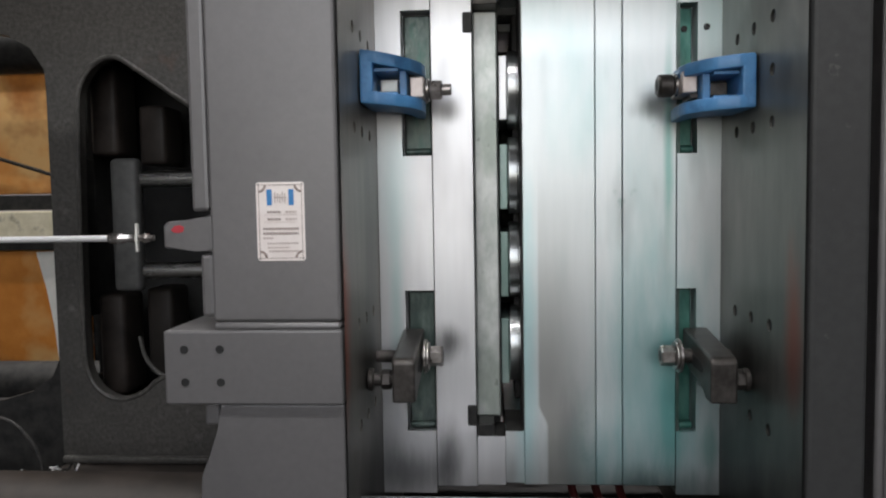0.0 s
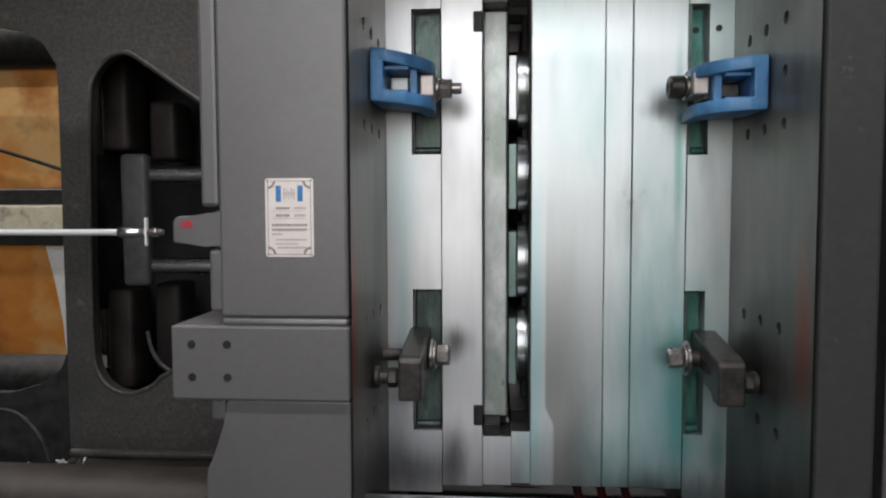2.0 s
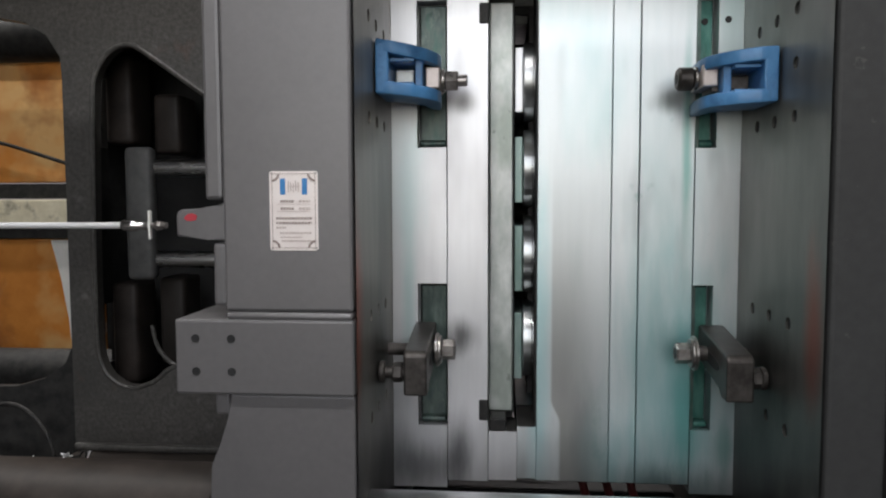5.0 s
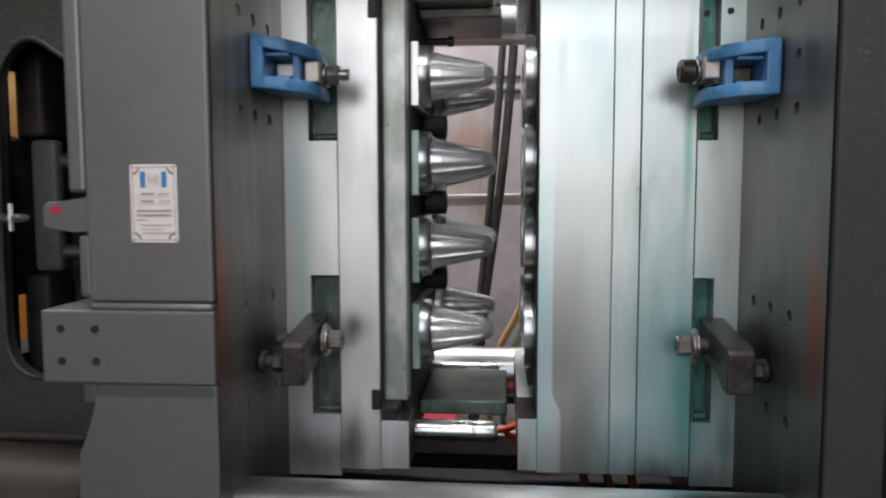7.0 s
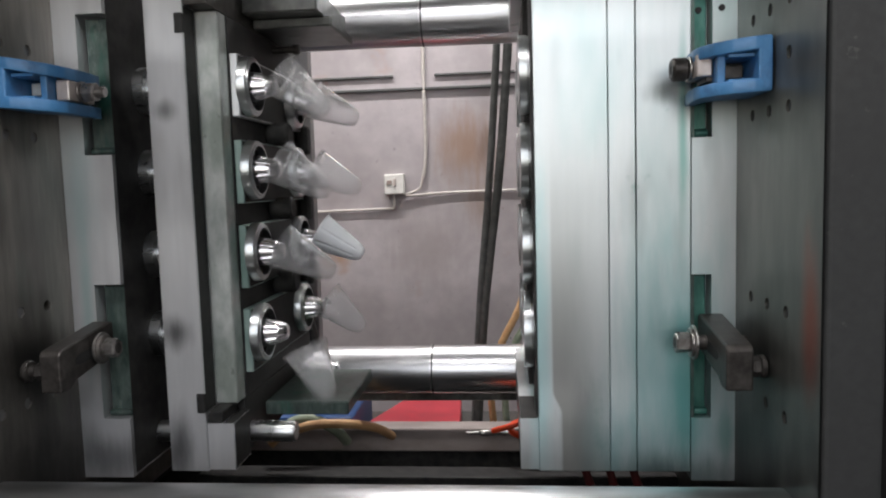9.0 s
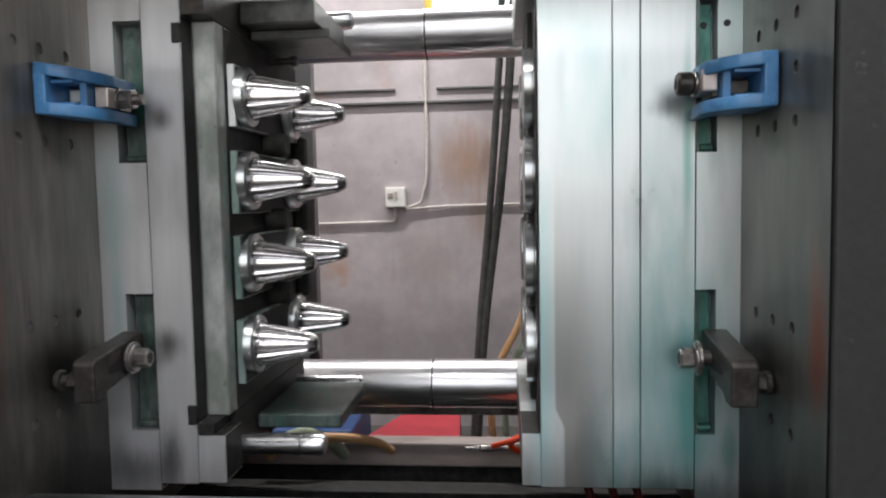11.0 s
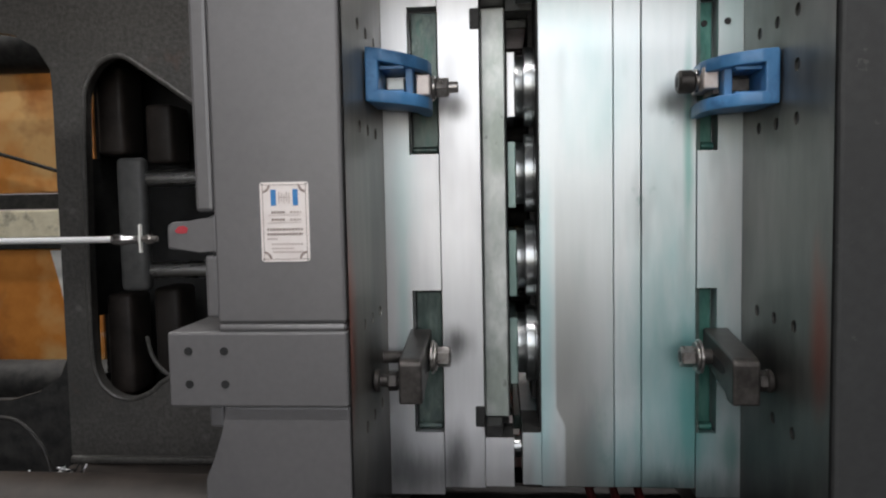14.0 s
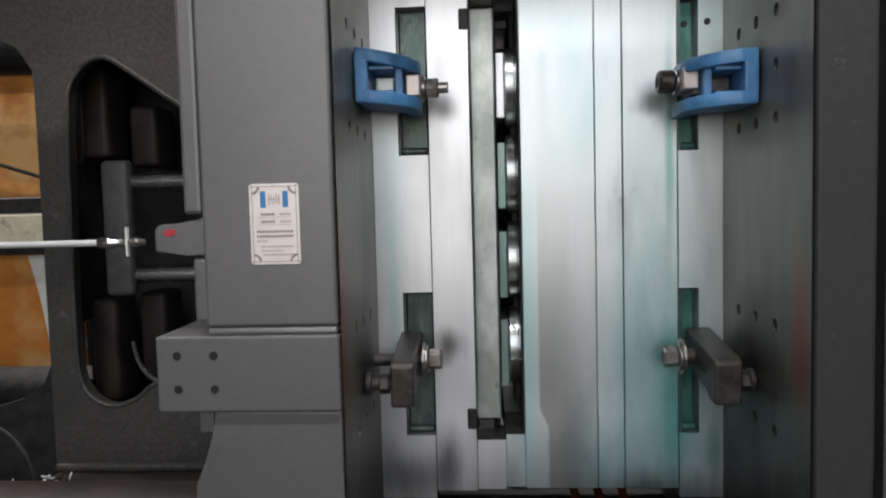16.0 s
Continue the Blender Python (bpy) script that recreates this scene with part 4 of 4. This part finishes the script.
# ---------------------------------------------------------------- clamps
def toe_clamp(name, s, face, group, lean, rise, capped):
    """Blue forged clamp: two cheeks and a base on the platen face; s: +1 when it reaches towards +x. Built round (0, 0, 0) at the face."""
    root = empty(name)
    tagged(root, "blue painted forged mould clamp with a steel stud and nut", "mould clamp", group=group)

    def flip(pts):
        return [(s * a, b) for a, b in pts]
    arc = [(0.002, -0.185), (0.030, -0.186), (0.062, -0.176), (0.088, -0.158), (0.104, -0.132), (0.108, -0.108), (0.104, -0.060), (0.098, -0.008), (0.080, -0.006), (0.078, -0.060), (0.060, -0.075), (0.002, -0.075)]
    for z0, z1 in ((0.0225, 0.0445), (-0.0445, -0.0225)):
        tilt = prism(flip(arc), 'Z', z0, z1, 0.003)
        for v in tilt.verts:
            v.co.z -= (abs(v.co.x) - 0.05) * lean * (1 if z0 > 0 else 0.55)
        part("cheek", tilt, M_BLUE, root, smooth=True)
    xs = sorted((s * 0.0015, s * 0.024))
    part("base", box(*xs, -0.1855, -0.070, -0.040, 0.046, 0.003), M_BLUE, root)
    xs = sorted((s * 0.066, s * 0.079))
    part("cross_web", box(*xs, -0.150, -0.070, -0.026, 0.022, 0.002), M_BLUE, root)
    for q0, q1 in ((0.0155, 0.0215), (-0.0255, -0.0195)):
        xs = sorted((s * 0.024, s * 0.066))
        part("inner_rib", box(*xs, -0.168, -0.075, q0, q1, 0.001), M_BLUE, root)
    # moving clamp's block is pale: light in its window put into the colour
    xs = sorted((s * 0.028, s * 0.060))
    part("stud_block", box(*xs, -0.120, -0.070, -0.013, 0.010, 0.002), M_IRON if capped else M_BAR, root, "square block round the stud")
    xs = sorted((s * 0.081, s * 0.107))
    part("bearing_block", box(*xs, -0.128, -0.045, -0.025 + rise * 0.8, 0.013 + rise * 0.8, 0.003), M_PINKSTEEL, root, "bare steel bearing block")
    zb = -0.006 + rise * 0.8
    if capped:
        xs = sorted((s * 0.113, s * 0.142))
        nut = part("cap_screw", rod(xs[0], xs[1], 0.0205, -0.088, zb, 28, 0.004), M_IRON, root, "dark knurled cap screw", smooth=True)
        # black disc for the shaded inside of the socket
        xs = sorted((s * 0.1415, s * 0.1425))
        part("socket", rod(xs[0], xs[1], 0.010, -0.088, zb, 6), M_BLACK, nut)
        xs = sorted((s * 0.004, s * 0.113))
    else:
        xs = sorted((s * 0.113, s * 0.137))
        nut = part("nut", hexagon(xs[0], xs[1], 0.0195, -0.088, zb, 0.2), M_BOLT, root, "worn hexagon nut")
        xs = sorted((s * 0.004, s * 0.154))
    part("stud", rod(xs[0], xs[1], 0.0105, -0.088, zb, 20, 0.002), M_BOLT, root, smooth=True)
    xs = sorted((s * 0.1075, s * 0.113))
    part("washer", rod(xs[0], xs[1], 0.021, -0.088, zb, 28, 0.001), M_BOLT, nut, smooth=True)
    for q in (-0.030, 0.018):
        xs = sorted((s * 0.074, s * 0.090))
        part("lug", box(*xs, -0.120, -0.060, q + rise * 0.8 - 0.004, q + rise * 0.8 + 0.006, 0.002), M_IRON, root)
    root.matrix_basis = pose(face, 0, 0.215 - rise)
    return root


clamp_moving = toe_clamp("toe_clamp", 1, -0.2215, "blue clamps on the mould", 0.16, 0.0, False)
clamp_fixed = toe_clamp("toe_clamp", -1, 0.4445, "blue clamps on the mould", 0.06, 0.021, True)


def strap_clamp(s, face, bar_in, bar_out):
    """Dark iron strap with a jack screw against the platen and a bolt through its slot."""
    root = empty("strap_clamp")
    tagged(root, "oily black iron strap clamp with hexagon bolt and washer", "mould clamp", group="black strap clamps on the mould")
    x0, x1 = sorted((s * bar_in, s * bar_out))
    bm = prism([(-0.188, -0.348), (-0.188, -0.276), (-0.180, -0.269), (-0.012, -0.246), (-0.004, -0.250), (-0.004, -0.312), (-0.146, -0.330), (-0.154, -0.348)], 'X', x0, x1, 0.004)
    part("strap", bm, M_IRON, root, smooth=False)
    # black plate on the strap's side paints the slot's shade
    a, b = sorted((s * (bar_out - 0.0005), s * (bar_out + 0.0006)))
    slot = [(-0.100 + 0.030 * math.cos(k * math.pi / 8) + (0.012 if math.cos(k * math.pi / 8) > 0 else -0.012), -0.296 + 0.011 * math.sin(k * math.pi / 8) + 0.1 * 0.03 * math.cos(k * math.pi / 8)) for k in range(16)]
    part("slot", prism(slot, 'X', a, b), M_BLACK, root, "black plate painting the shade of the strap's slot")
    a, b = sorted((s * 0.0925, s * 0.098))
    part("washer", rod(a, b, 0.032, -0.062, -0.291, 32, 0.001), M_BOLT, root, "worn thick washer", smooth=True)
    a, b = sorted((s * 0.098, s * 0.103))
    part("washer", rod(a, b, 0.027, -0.062, -0.291, 32, 0.001), M_BOLT, root, smooth=True)
    a, b = sorted((s * 0.103, s * 0.129))
    head = part("bolt_head", hexagon(a, b, 0.0195, -0.062, -0.291, 0.5), M_BOLT, root, "bright worn hexagon head")
    part("bolt_recess", rod(*sorted((s * 0.1285, s * 0.1295)), 0.011, -0.062, -0.291, 16), M_IRON, head)
    a, b = sorted((s * 0.001, s * bar_in))
    part("bolt_shank", rod(a, b, 0.012, -0.062, -0.291, 20), M_IRON, root, smooth=True)
    part("jack_screw", rod(a, b, 0.011, -0.160, -0.312, 20), M_IRON, root, smooth=True)
    part("bolt_neck", rod(*sorted((s * bar_out, s * 0.093)), 0.014, -0.062, -0.291, 20), M_IRON, root, smooth=True)
    a, b = sorted((s * (bar_in - 0.022), s * (bar_in - 0.004)))
    part("jack_nut", hexagon(a, b, 0.018, -0.160, -0.312, 0.3), M_IRON, root)
    a, b = sorted((s * 0.0012, s * 0.012))
    part("jack_foot", rod(a, b, 0.020, -0.160, -0.312, 24, 0.002), M_IRON, root, smooth=True)
    root.matrix_basis = pose(face, 0, 0)
    return root


strap_moving = strap_clamp(1, -0.2215, 0.047, 0.088)
strap_fixed = strap_clamp(-1, 0.4445, 0.028, 0.073)

# ---------------------------------------------------------------- clear cups
CUP_OUT = [(0.0635, 0.0545), (0.0655, 0.0545), (0.066, 0.0508), (0.085, 0.0463), (0.11, 0.0406), (0.135, 0.0349), (0.158, 0.0297), (0.169, 0.0271), (0.175, 0.0251), (0.179, 0.0228), (0.187, 0.0195), (0.191, 0.0155), (0.1935, 0.009), (0.194, 0.001)]
CUP_IN = [(0.1930, 0.001), (0.1925, 0.0085), (0.1902, 0.0149), (0.1865, 0.0187), (0.1784, 0.0219), (0.1745, 0.0243), (0.1685, 0.0262), (0.158, 0.0288), (0.135, 0.0340), (0.11, 0.0397), (0.085, 0.0454), (0.066, 0.0499), (0.0635, 0.0499)]


def cup_mesh():
    bm = lathe([(a - 0.13, r) for a, r in CUP_OUT + CUP_IN], 144, 'X', flute=(8, 0.10, 0.067 - 0.13, 0.170 - 0.13))
    caps = [f for f in bm.faces if len(f.verts) > 4]
    bmesh.ops.delete(bm, geom=caps, context='FACES_ONLY')
    return bm


cups = []
first = link_mesh("clear_cup", cup_mesh(), M_CUP, True)
for cy in COLS:
    for cz in ROWS:
        milky = cy == COLS[1] and cz == ROWS[2]
        ob = first if not cups else link_mesh("milky_cup", cup_mesh(), M_MILKY, True) if milky else new("clear_cup", first.data)
        tagged(ob, ("milky white" if milky else "clear") + " fluted plastic cup moulded over a core", "plastic cup", group="moulded cups")
        ob.matrix_basis = pose(0.13, cy, cz)
        cups.append((ob, cy, cz))

# ---------------------------------------------------------------- machine bed and what is seen behind and below
bed = empty("machine_bed", 0, 0.3, FLOOR)
tagged(bed, "dark oily machine bed under the tie bars", "machine bed")
under(part("front_rail", box(-2.6, 1.0, -0.30, -0.16, FLOOR, -0.735, 0.008), M_CAST), bed)
under(part("rear_rail", box(-2.6, 1.0, 0.92, 1.0, -0.880, -0.80, 0.006), M_BEAM, label="brown oily rear rail"), bed)
# black web, added to keep the space under the rail dark
under(part("rear_web", box(-2.6, 1.0, 0.945, 0.99, FLOOR, -0.8805), M_GREASE_SHADE), bed)
under(part("drip_pan", box(-2.6, 1.0, -0.155, 0.915, -1.32, -1.30), M_BLACK), bed)
under(part("cross_beam", box(-0.9, 0.46, 0.52, 0.60, -0.90, -0.80, 0.004), M_GREASE_SHADE), bed)
# black box, added to darken the area behind the casting
under(part("rear_block", box(-2.6, -1.02, 0.905, 1.14, FLOOR, -0.60, 0.01), M_GREASE_SHADE, label="black filler block added behind the bed"), bed)
rear_rail = part("guard_rail", box(-1.6, 0.44, 1.02, 1.06, -0.735, -0.695, 0.004), M_OILED)
tagged(rear_rail, "dark steel guard rail behind the lower tie bar", "rail")

tray_blue = part("blue_crate", box(-1.15, -0.60, 1.25, 1.65, -1.04, -0.87, 0.01), M_BLUETRAY)
tagged(tray_blue, "blue plastic crate on the stand behind the machine", "crate")
tray_red = part("red_crate", prism([(-0.69, 1.12), (-0.18, 1.12), (-0.21, 1.75), (-0.47, 1.75)], 'Z', -1.04, -0.95, 0.008), M_RED)
tagged(tray_red, "red plastic sheet lying on the stand", "plastic sheet")
stand = part("stand", box(-1.3, 0.35, 1.08, 1.85, -1.08, -1.04, 0.004), M_CAST)
for xx in (-1.25, 0.30):
    for yy in (1.12, 1.80):
        part("leg", box(xx - 0.02, xx + 0.02, yy - 0.02, yy + 0.02, FLOOR, -1.08), M_CAST, stand)
tagged(stand, "low dark steel stand behind the machine", "stand")
hose = part("orange_hose", tube([(0.13, 0.70, -0.685), (0.06, 0.66, -0.682), (0.01, 0.66, -0.700), (0.015, 0.67, -0.725), (0.06, 0.70, -0.750), (0.13, 0.74, -0.775)], 0.010), M_HOSE_ORANGE, smooth=True)
tagged(hose, "bright orange water hose looped below the fixed half", "hose")
hose = part("orange_hose", tube([(0.12, 0.62, -0.665), (0.06, 0.62, -0.672), (-0.01, 0.63, -0.695), (-0.045, 0.65, -0.712)], 0.008), M_HOSE_ORANGE, smooth=True)
tagged(hose, "bright orange water hose looped below the fixed half", "hose")
hose = part("tan_hose", tube([(-0.70, 0.60, -0.735), (-0.67, 0.60, -0.712), (-0.58, 0.62, -0.685), (-0.48, 0.66, -0.695), (-0.41, 0.74, -0.735), (-0.38, 0.85, -0.80)], 0.014), M_HOSE_TAN, smooth=True)
tagged(hose, "tan rubber hose arched over the rear rail", "hose")
hose = part("pale_green_hose", tube([(-0.70, 0.66, -0.735), (-0.67, 0.66, -0.700), (-0.61, 0.68, -0.685), (-0.54, 0.72, -0.73), (-0.52, 0.80, -0.80)], 0.016), M_HOSE_GREEN, smooth=True)
tagged(hose, "pale green rubber hose arched over the rear rail", "hose")
for k, (mat, lab) in enumerate(((M_HOSE_TAN, "tan"), (M_HOSE_GREEN, "pale green"))):
    o = 0.05 * k
    hose = part("tan_hose" if k == 0 else "pale_green_hose", tube([(0.10 + o, 1.15, -0.15), (0.06 + o, 1.15, -0.40), (-0.03 + o, 1.18, -0.60), (-0.06 + o, 1.2, -0.80), (-0.03 + o, 1.22, -1.02)], 0.013), mat, smooth=True)
    tagged(hose, lab + " rubber hose hanging beside the fixed platen", "hose")
nozzle = part("hose_nozzle", lathe([(-0.125, 0.004), (-0.085, 0.006), (-0.080, 0.010), (-0.045, 0.010), (-0.04, 0.007), (0.0, 0.007)], 16, 'X', (0, 0.66, -0.722)), M_BOLT, smooth=True)
tagged(nozzle, "thin grey metal nozzle lying by the orange hose", "nozzle")
# red hoses under the fixed half
for k in range(3):
    hose = part("red_hose", tube([(0.16 + 0.05 * k, 0.10, -0.567), (0.17 + 0.05 * k, 0.09, -0.62), (0.20 + 0.05 * k, 0.12, -0.70), (0.22 + 0.05 * k, 0.2, -0.82)], 0.009), M_RED_DARK, smooth=True)
    tagged(hose, "red water hose hanging under the mould", "hose")
# black cables hanging before the wall
for k, (dx, r) in enumerate(((0.0, 0.016), (0.047, 0.019))):
    cable = part("black_cable", tube([(0.015 + dx, 1.6, 1.4), (-0.006 + dx, 1.6, 0.75), (-0.052 + dx * 0.85, 1.6, 0.1), (-0.110 + dx * 0.45, 1.6, -0.5), (-0.145 + dx * 0.3, 1.6, -1.02)], r), M_CABLE, smooth=True)
    tagged(cable, "dark grey cable hanging down behind the machine", "cable")
# guard post beside the wall
post = part("guard_post", box(-0.90, -0.805, 1.58, 1.64, FLOOR, 1.6, 0.004), M_PAINT)
tagged(post, "dark grey steel post of the rear guard", "post")
brace = part("guard_brace", tube([(-1.02, 1.50, 0.15), (-0.90, 1.50, -0.2), (-0.78, 1.50, -0.75)], 0.022), M_RUBBER, smooth=True)
tagged(brace, "black corrugated conduit leaning at the guard post", "conduit")

# wall fittings
W = 2.6
socket = empty("wall_switch", -0.61, W, 0.03)
tagged(socket, "white plastic switch box on the plaster wall", "switch box")
under(part("box_body", box(-0.665, -0.553, W - 0.045, W - 0.001, -0.028, 0.085, 0.006), M_WHITE), socket)

under(part("rocker", box(-0.650, -0.622, W - 0.052, W - 0.044, 0.028, 0.052, 0.002), M_INK), socket)
under(part("rocker", box(-0.612, -0.598, W - 0.052, W - 0.044, 0.018, 0.060, 0.002), M_INK_PALE), socket)
conduit = part("wall_conduit", tube([(-0.425, W - 0.012, 1.6), (-0.430, W - 0.012, 0.65), (-0.43, W - 0.012, 0.2), (-0.45, W - 0.012, 0.06)], 0.0095), M_CONDUIT, smooth=True)
tagged(conduit, "white plastic conduit running down the wall", "conduit")
conduit = part("wall_conduit", tube([(-0.450, W - 0.02, 0.07), (-0.47, W - 0.02, 0.0), (-0.55, W - 0.02, -0.035), (-0.30, W - 0.012, -0.025), (0.10, W - 0.012, -0.02)], 0.0065), M_CONDUIT, smooth=True)
tagged(conduit, "thin white cable clipped along the wall", "conduit")
conduit = part("wall_conduit", tube([(-0.62, W - 0.012, -0.03), (-0.62, W - 0.012, -0.10), (-0.70, W - 0.012, -0.108), (-1.15, W - 0.012, -0.115)], 0.0065), M_CONDUIT, smooth=True)
tagged(conduit, "thin white cable clipped along the wall", "conduit")
ledge = part("wall_ledge", box(-1.9, 1.2, W - 0.02, W - 0.001, 0.543, 0.560, 0.004), M_CROSS)
tagged(ledge, "dark rail along the plaster wall", "rail", kind="structure")
for x0, x1 in ((-1.15, -0.60), (-0.37, 0.6)):
    slot = part("wall_rail", box(x0, x1, W - 0.014, W - 0.001, 0.618, 0.632, 0.003), M_CROSS)
    tagged(slot, "short dark rail on the plaster wall", "rail")
hatch = empty("high_window", -0.1, W, 1.35)
tagged(hatch, "yellow framed bright window high in the wall", "window")
under(part("pane", box(-0.38, 0.62, W - 0.02, W - 0.004, 1.03, 1.7), M_DAY), hatch)
for x0, x1, z0, z1 in ((-0.42, 0.66, 0.97, 1.03), (-0.42, 0.66, 1.7, 1.76), (-0.42, -0.38, 1.03, 1.7), (0.62, 0.66, 1.03, 1.7), (0.10, 0.14, 1.03, 1.7)):
    under(part("frame_bar", box(x0, x1, W - 0.05, W - 0.002, z0, z1, 0.004), M_YELLOW), hatch)

# orange guard panels seen past the toggle housing
guard = empty("machine_guard", -2.1, 1.2, -0.6)
tagged(guard, "orange sheet metal guard with cream and black rails", "machine guard")
for z0, z1 in ((0.065, 0.520), (-0.60, -0.150)):
    under(part("panel", box(-2.7, -1.54, 1.2, 1.23, z0, z1, 0.004), M_ORANGE, label="orange painted sheet panel"), guard)
under(part("worn_strip", prism([(-1.662, -0.596), (-1.662, -0.155), (-1.735, -0.155), (-1.700, -0.30), (-1.675, -0.45)], 'Y', 1.196, 1.1995), M_WHITE, label="bare whitish strip on the panel"), guard)
under(part("rail", box(-2.7, -1.56, 1.15, 1.22, -0.105, 0.0, 0.006), M_CREAM, label="chipped cream rail"), guard)
for z0, z1 in ((0.004, 0.06), (-0.148, -0.11)):
    under(part("bar", box(-2.7, -1.55, 1.17, 1.235, z0, z1, 0.003), M_GREASE_SHADE), guard)
under(part("top_member", box(-2.7, -1.60, 1.17, 1.26, 0.524, 0.74, 0.004), M_GREASE_SHADE), guard)
under(part("bottom_member", box(-2.7, -1.60, 1.17, 1.26, -0.70, -0.604, 0.004), M_GREASE_SHADE), guard)
under(part("dark_sheet", box(-1.60, -0.985, 1.24, 1.28, -1.0, 0.70, 0.004), M_GREASE_SHADE), guard)
under(part("post", box(-2.75, -2.70, 1.17, 1.26, FLOOR, 0.74, 0.004), M_GREASE_SHADE), guard)
under(part("post", box(-1.66, -1.61, 1.2405, 1.30, FLOOR, -0.70, 0.004), M_GREASE_SHADE), guard)
cable = part("black_cable", tube([(-2.05, 1.16, 0.235), (-1.90, 1.16, 0.215), (-1.62, 1.16, 0.13)], 0.007), M_RUBBER, smooth=True)
tagged(cable, "black cable slung before the orange panel", "cable")
bedside = part("bed_cover", box(-2.6, -0.98, -0.02, 0.88, -0.80, -0.745, 0.02, 3), M_GREASE_SHADE, smooth=True)
tagged(bedside, "dark oily cover over the machine bed", "cover")
swarf = empty("swarf_clump", -0.92, -0.05, -0.563)
tagged(swarf, "tangled clump of bright wire swarf on the casting foot", "swarf")
rw = random.Random(7)
for k in range(14):
    p = [(-0.92 + rw.uniform(-0.05, 0.04), -0.06 + rw.uniform(-0.06, 0.05), -0.560)]
    for q in range(5):
        p.append((p[-1][0] + rw.uniform(-0.022, 0.022), p[-1][1] + rw.uniform(-0.02, 0.02), -0.560 + rw.uniform(0.0, 0.035)))
    under(part("wire", tube(p, 0.0022, 6), M_WIRE if k % 2 else M_RUBBER, smooth=True), swarf)
under(part("grease_hose", tube([(-1.16, 0.06, -0.485), (-1.09, 0.04, -0.448), (-1.03, 0.03, -0.455), (-0.97, 0.01, -0.50), (-0.945, 0.0, -0.556)], 0.0045), M_RUBBER, label="thin black grease hose", smooth=True), moving_platen)
# added strip lamp fixtures that hold the area lights, out of view
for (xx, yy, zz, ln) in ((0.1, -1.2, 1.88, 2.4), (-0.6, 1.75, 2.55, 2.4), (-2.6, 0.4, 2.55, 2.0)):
    lamp = empty("added_strip_lamp", xx, yy, zz + 0.05)
    tagged(lamp, "added strip lamp with a fluorescent tube, out of view", "ceiling lamp", group="strip lamps")
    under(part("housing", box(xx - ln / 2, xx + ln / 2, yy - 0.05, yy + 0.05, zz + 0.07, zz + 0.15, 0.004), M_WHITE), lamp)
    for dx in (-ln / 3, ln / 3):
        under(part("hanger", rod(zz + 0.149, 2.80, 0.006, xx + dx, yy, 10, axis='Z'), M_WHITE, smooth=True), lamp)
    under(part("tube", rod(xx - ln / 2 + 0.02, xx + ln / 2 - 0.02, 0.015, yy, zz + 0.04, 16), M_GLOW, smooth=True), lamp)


# ---------------------------------------------------------------- motion of the moving half, stripper and cups
OPENING = [(0.0, 0.0), (3.0, 0.0), (6.02, 0.0), (6.3, 0.030), (6.5, 0.0611), (7.0, 0.2195), (7.5, 0.4129), (8.0, 0.6093), (8.25, 0.664), (8.5, 0.6777), (9.0, 0.6782), (10.5, 0.6782),
           (11.0, 0.61), (11.3, 0.5416), (11.5, 0.494), (12.0, 0.362), (12.5, 0.2401), (13.0, 0.1271), (13.5, 0.055), (14.0, 0.0164), (14.4, 0.0), (15.0, 0.0), (16.0, 0.0)]
PUSH = [(0.0, 0.0), (8.35, 0.0), (8.5, 0.009), (9.0, 0.084), (9.2, 0.1), (9.4, 0.104), (9.8, 0.104), (10.3, 0.0), (16.0, 0.0)]


def between(rows, t):
    for (t0, a), (t1, b) in zip(rows, rows[1:]):
        if t <= t1:
            u = (t - t0) / (t1 - t0)
            u = u * u * (3 - 2 * u) if b == a or (t0, t1) == (6.02, 6.3) else u
            return a + (b - a) * u
    return rows[-1][1]


def motions():
    for ob in (moving_platen, swarf, sensor_rod, plaque, core_half, clamp_moving, strap_moving):
        x, y, z = ob.matrix_basis.translation
        walk(ob, [(t, pose(x - d, y, z)) for t, d in OPENING])
    x, y, z = stripper.matrix_basis.translation
    times = sorted({t for t, _ in OPENING} | {t for t, _ in PUSH})
    walk(stripper, [(t, pose(x - between(OPENING, t) + between(PUSH, t), y, z)) for t in times])
    rnd = random.Random(11)
    for k, (ob, cy, cz) in enumerate(cups):
        # the cup droops as it leaves its core, then falls free
        free = 8.86 if k == 3 else 8.95 + rnd.uniform(0, 0.035)
        droop = free - 0.09
        rows = [(t, pose(0.13 - d, cy, cz)) for t, d in OPENING if t < 8.3]
        for t in (8.5, 8.65, droop):
            rows.append((t, pose(0.13 - between(OPENING, t) + between(PUSH, t), cy, cz)))
        x0 = rows[-1][1].translation.x
        vx, spin, twist = rnd.uniform(0.32, 0.50), rnd.uniform(190, 300), rnd.uniform(-110, 110)
        rest = -1.255 + rnd.uniform(0, 0.03)
        land = free + math.sqrt(2 * (cz - rest) / 9.81)
        t = droop + 0.045
        while t < land - 0.02:
            u, f = t - droop, max(t - free, 0.0)
            rows.append((t, pose(x0 + vx * u, cy, cz - 4.905 * f * f - 0.12 * min(u, 0.09), twist * f, spin * u, 0)))
            t += 0.045
        u, f = land - droop, land - free
        end = pose(x0 + vx * u, cy, rest, twist * f, spin * u, 0)
        rows += [(land, end), (16.0, end)]
        walk(ob, rows)


motions()
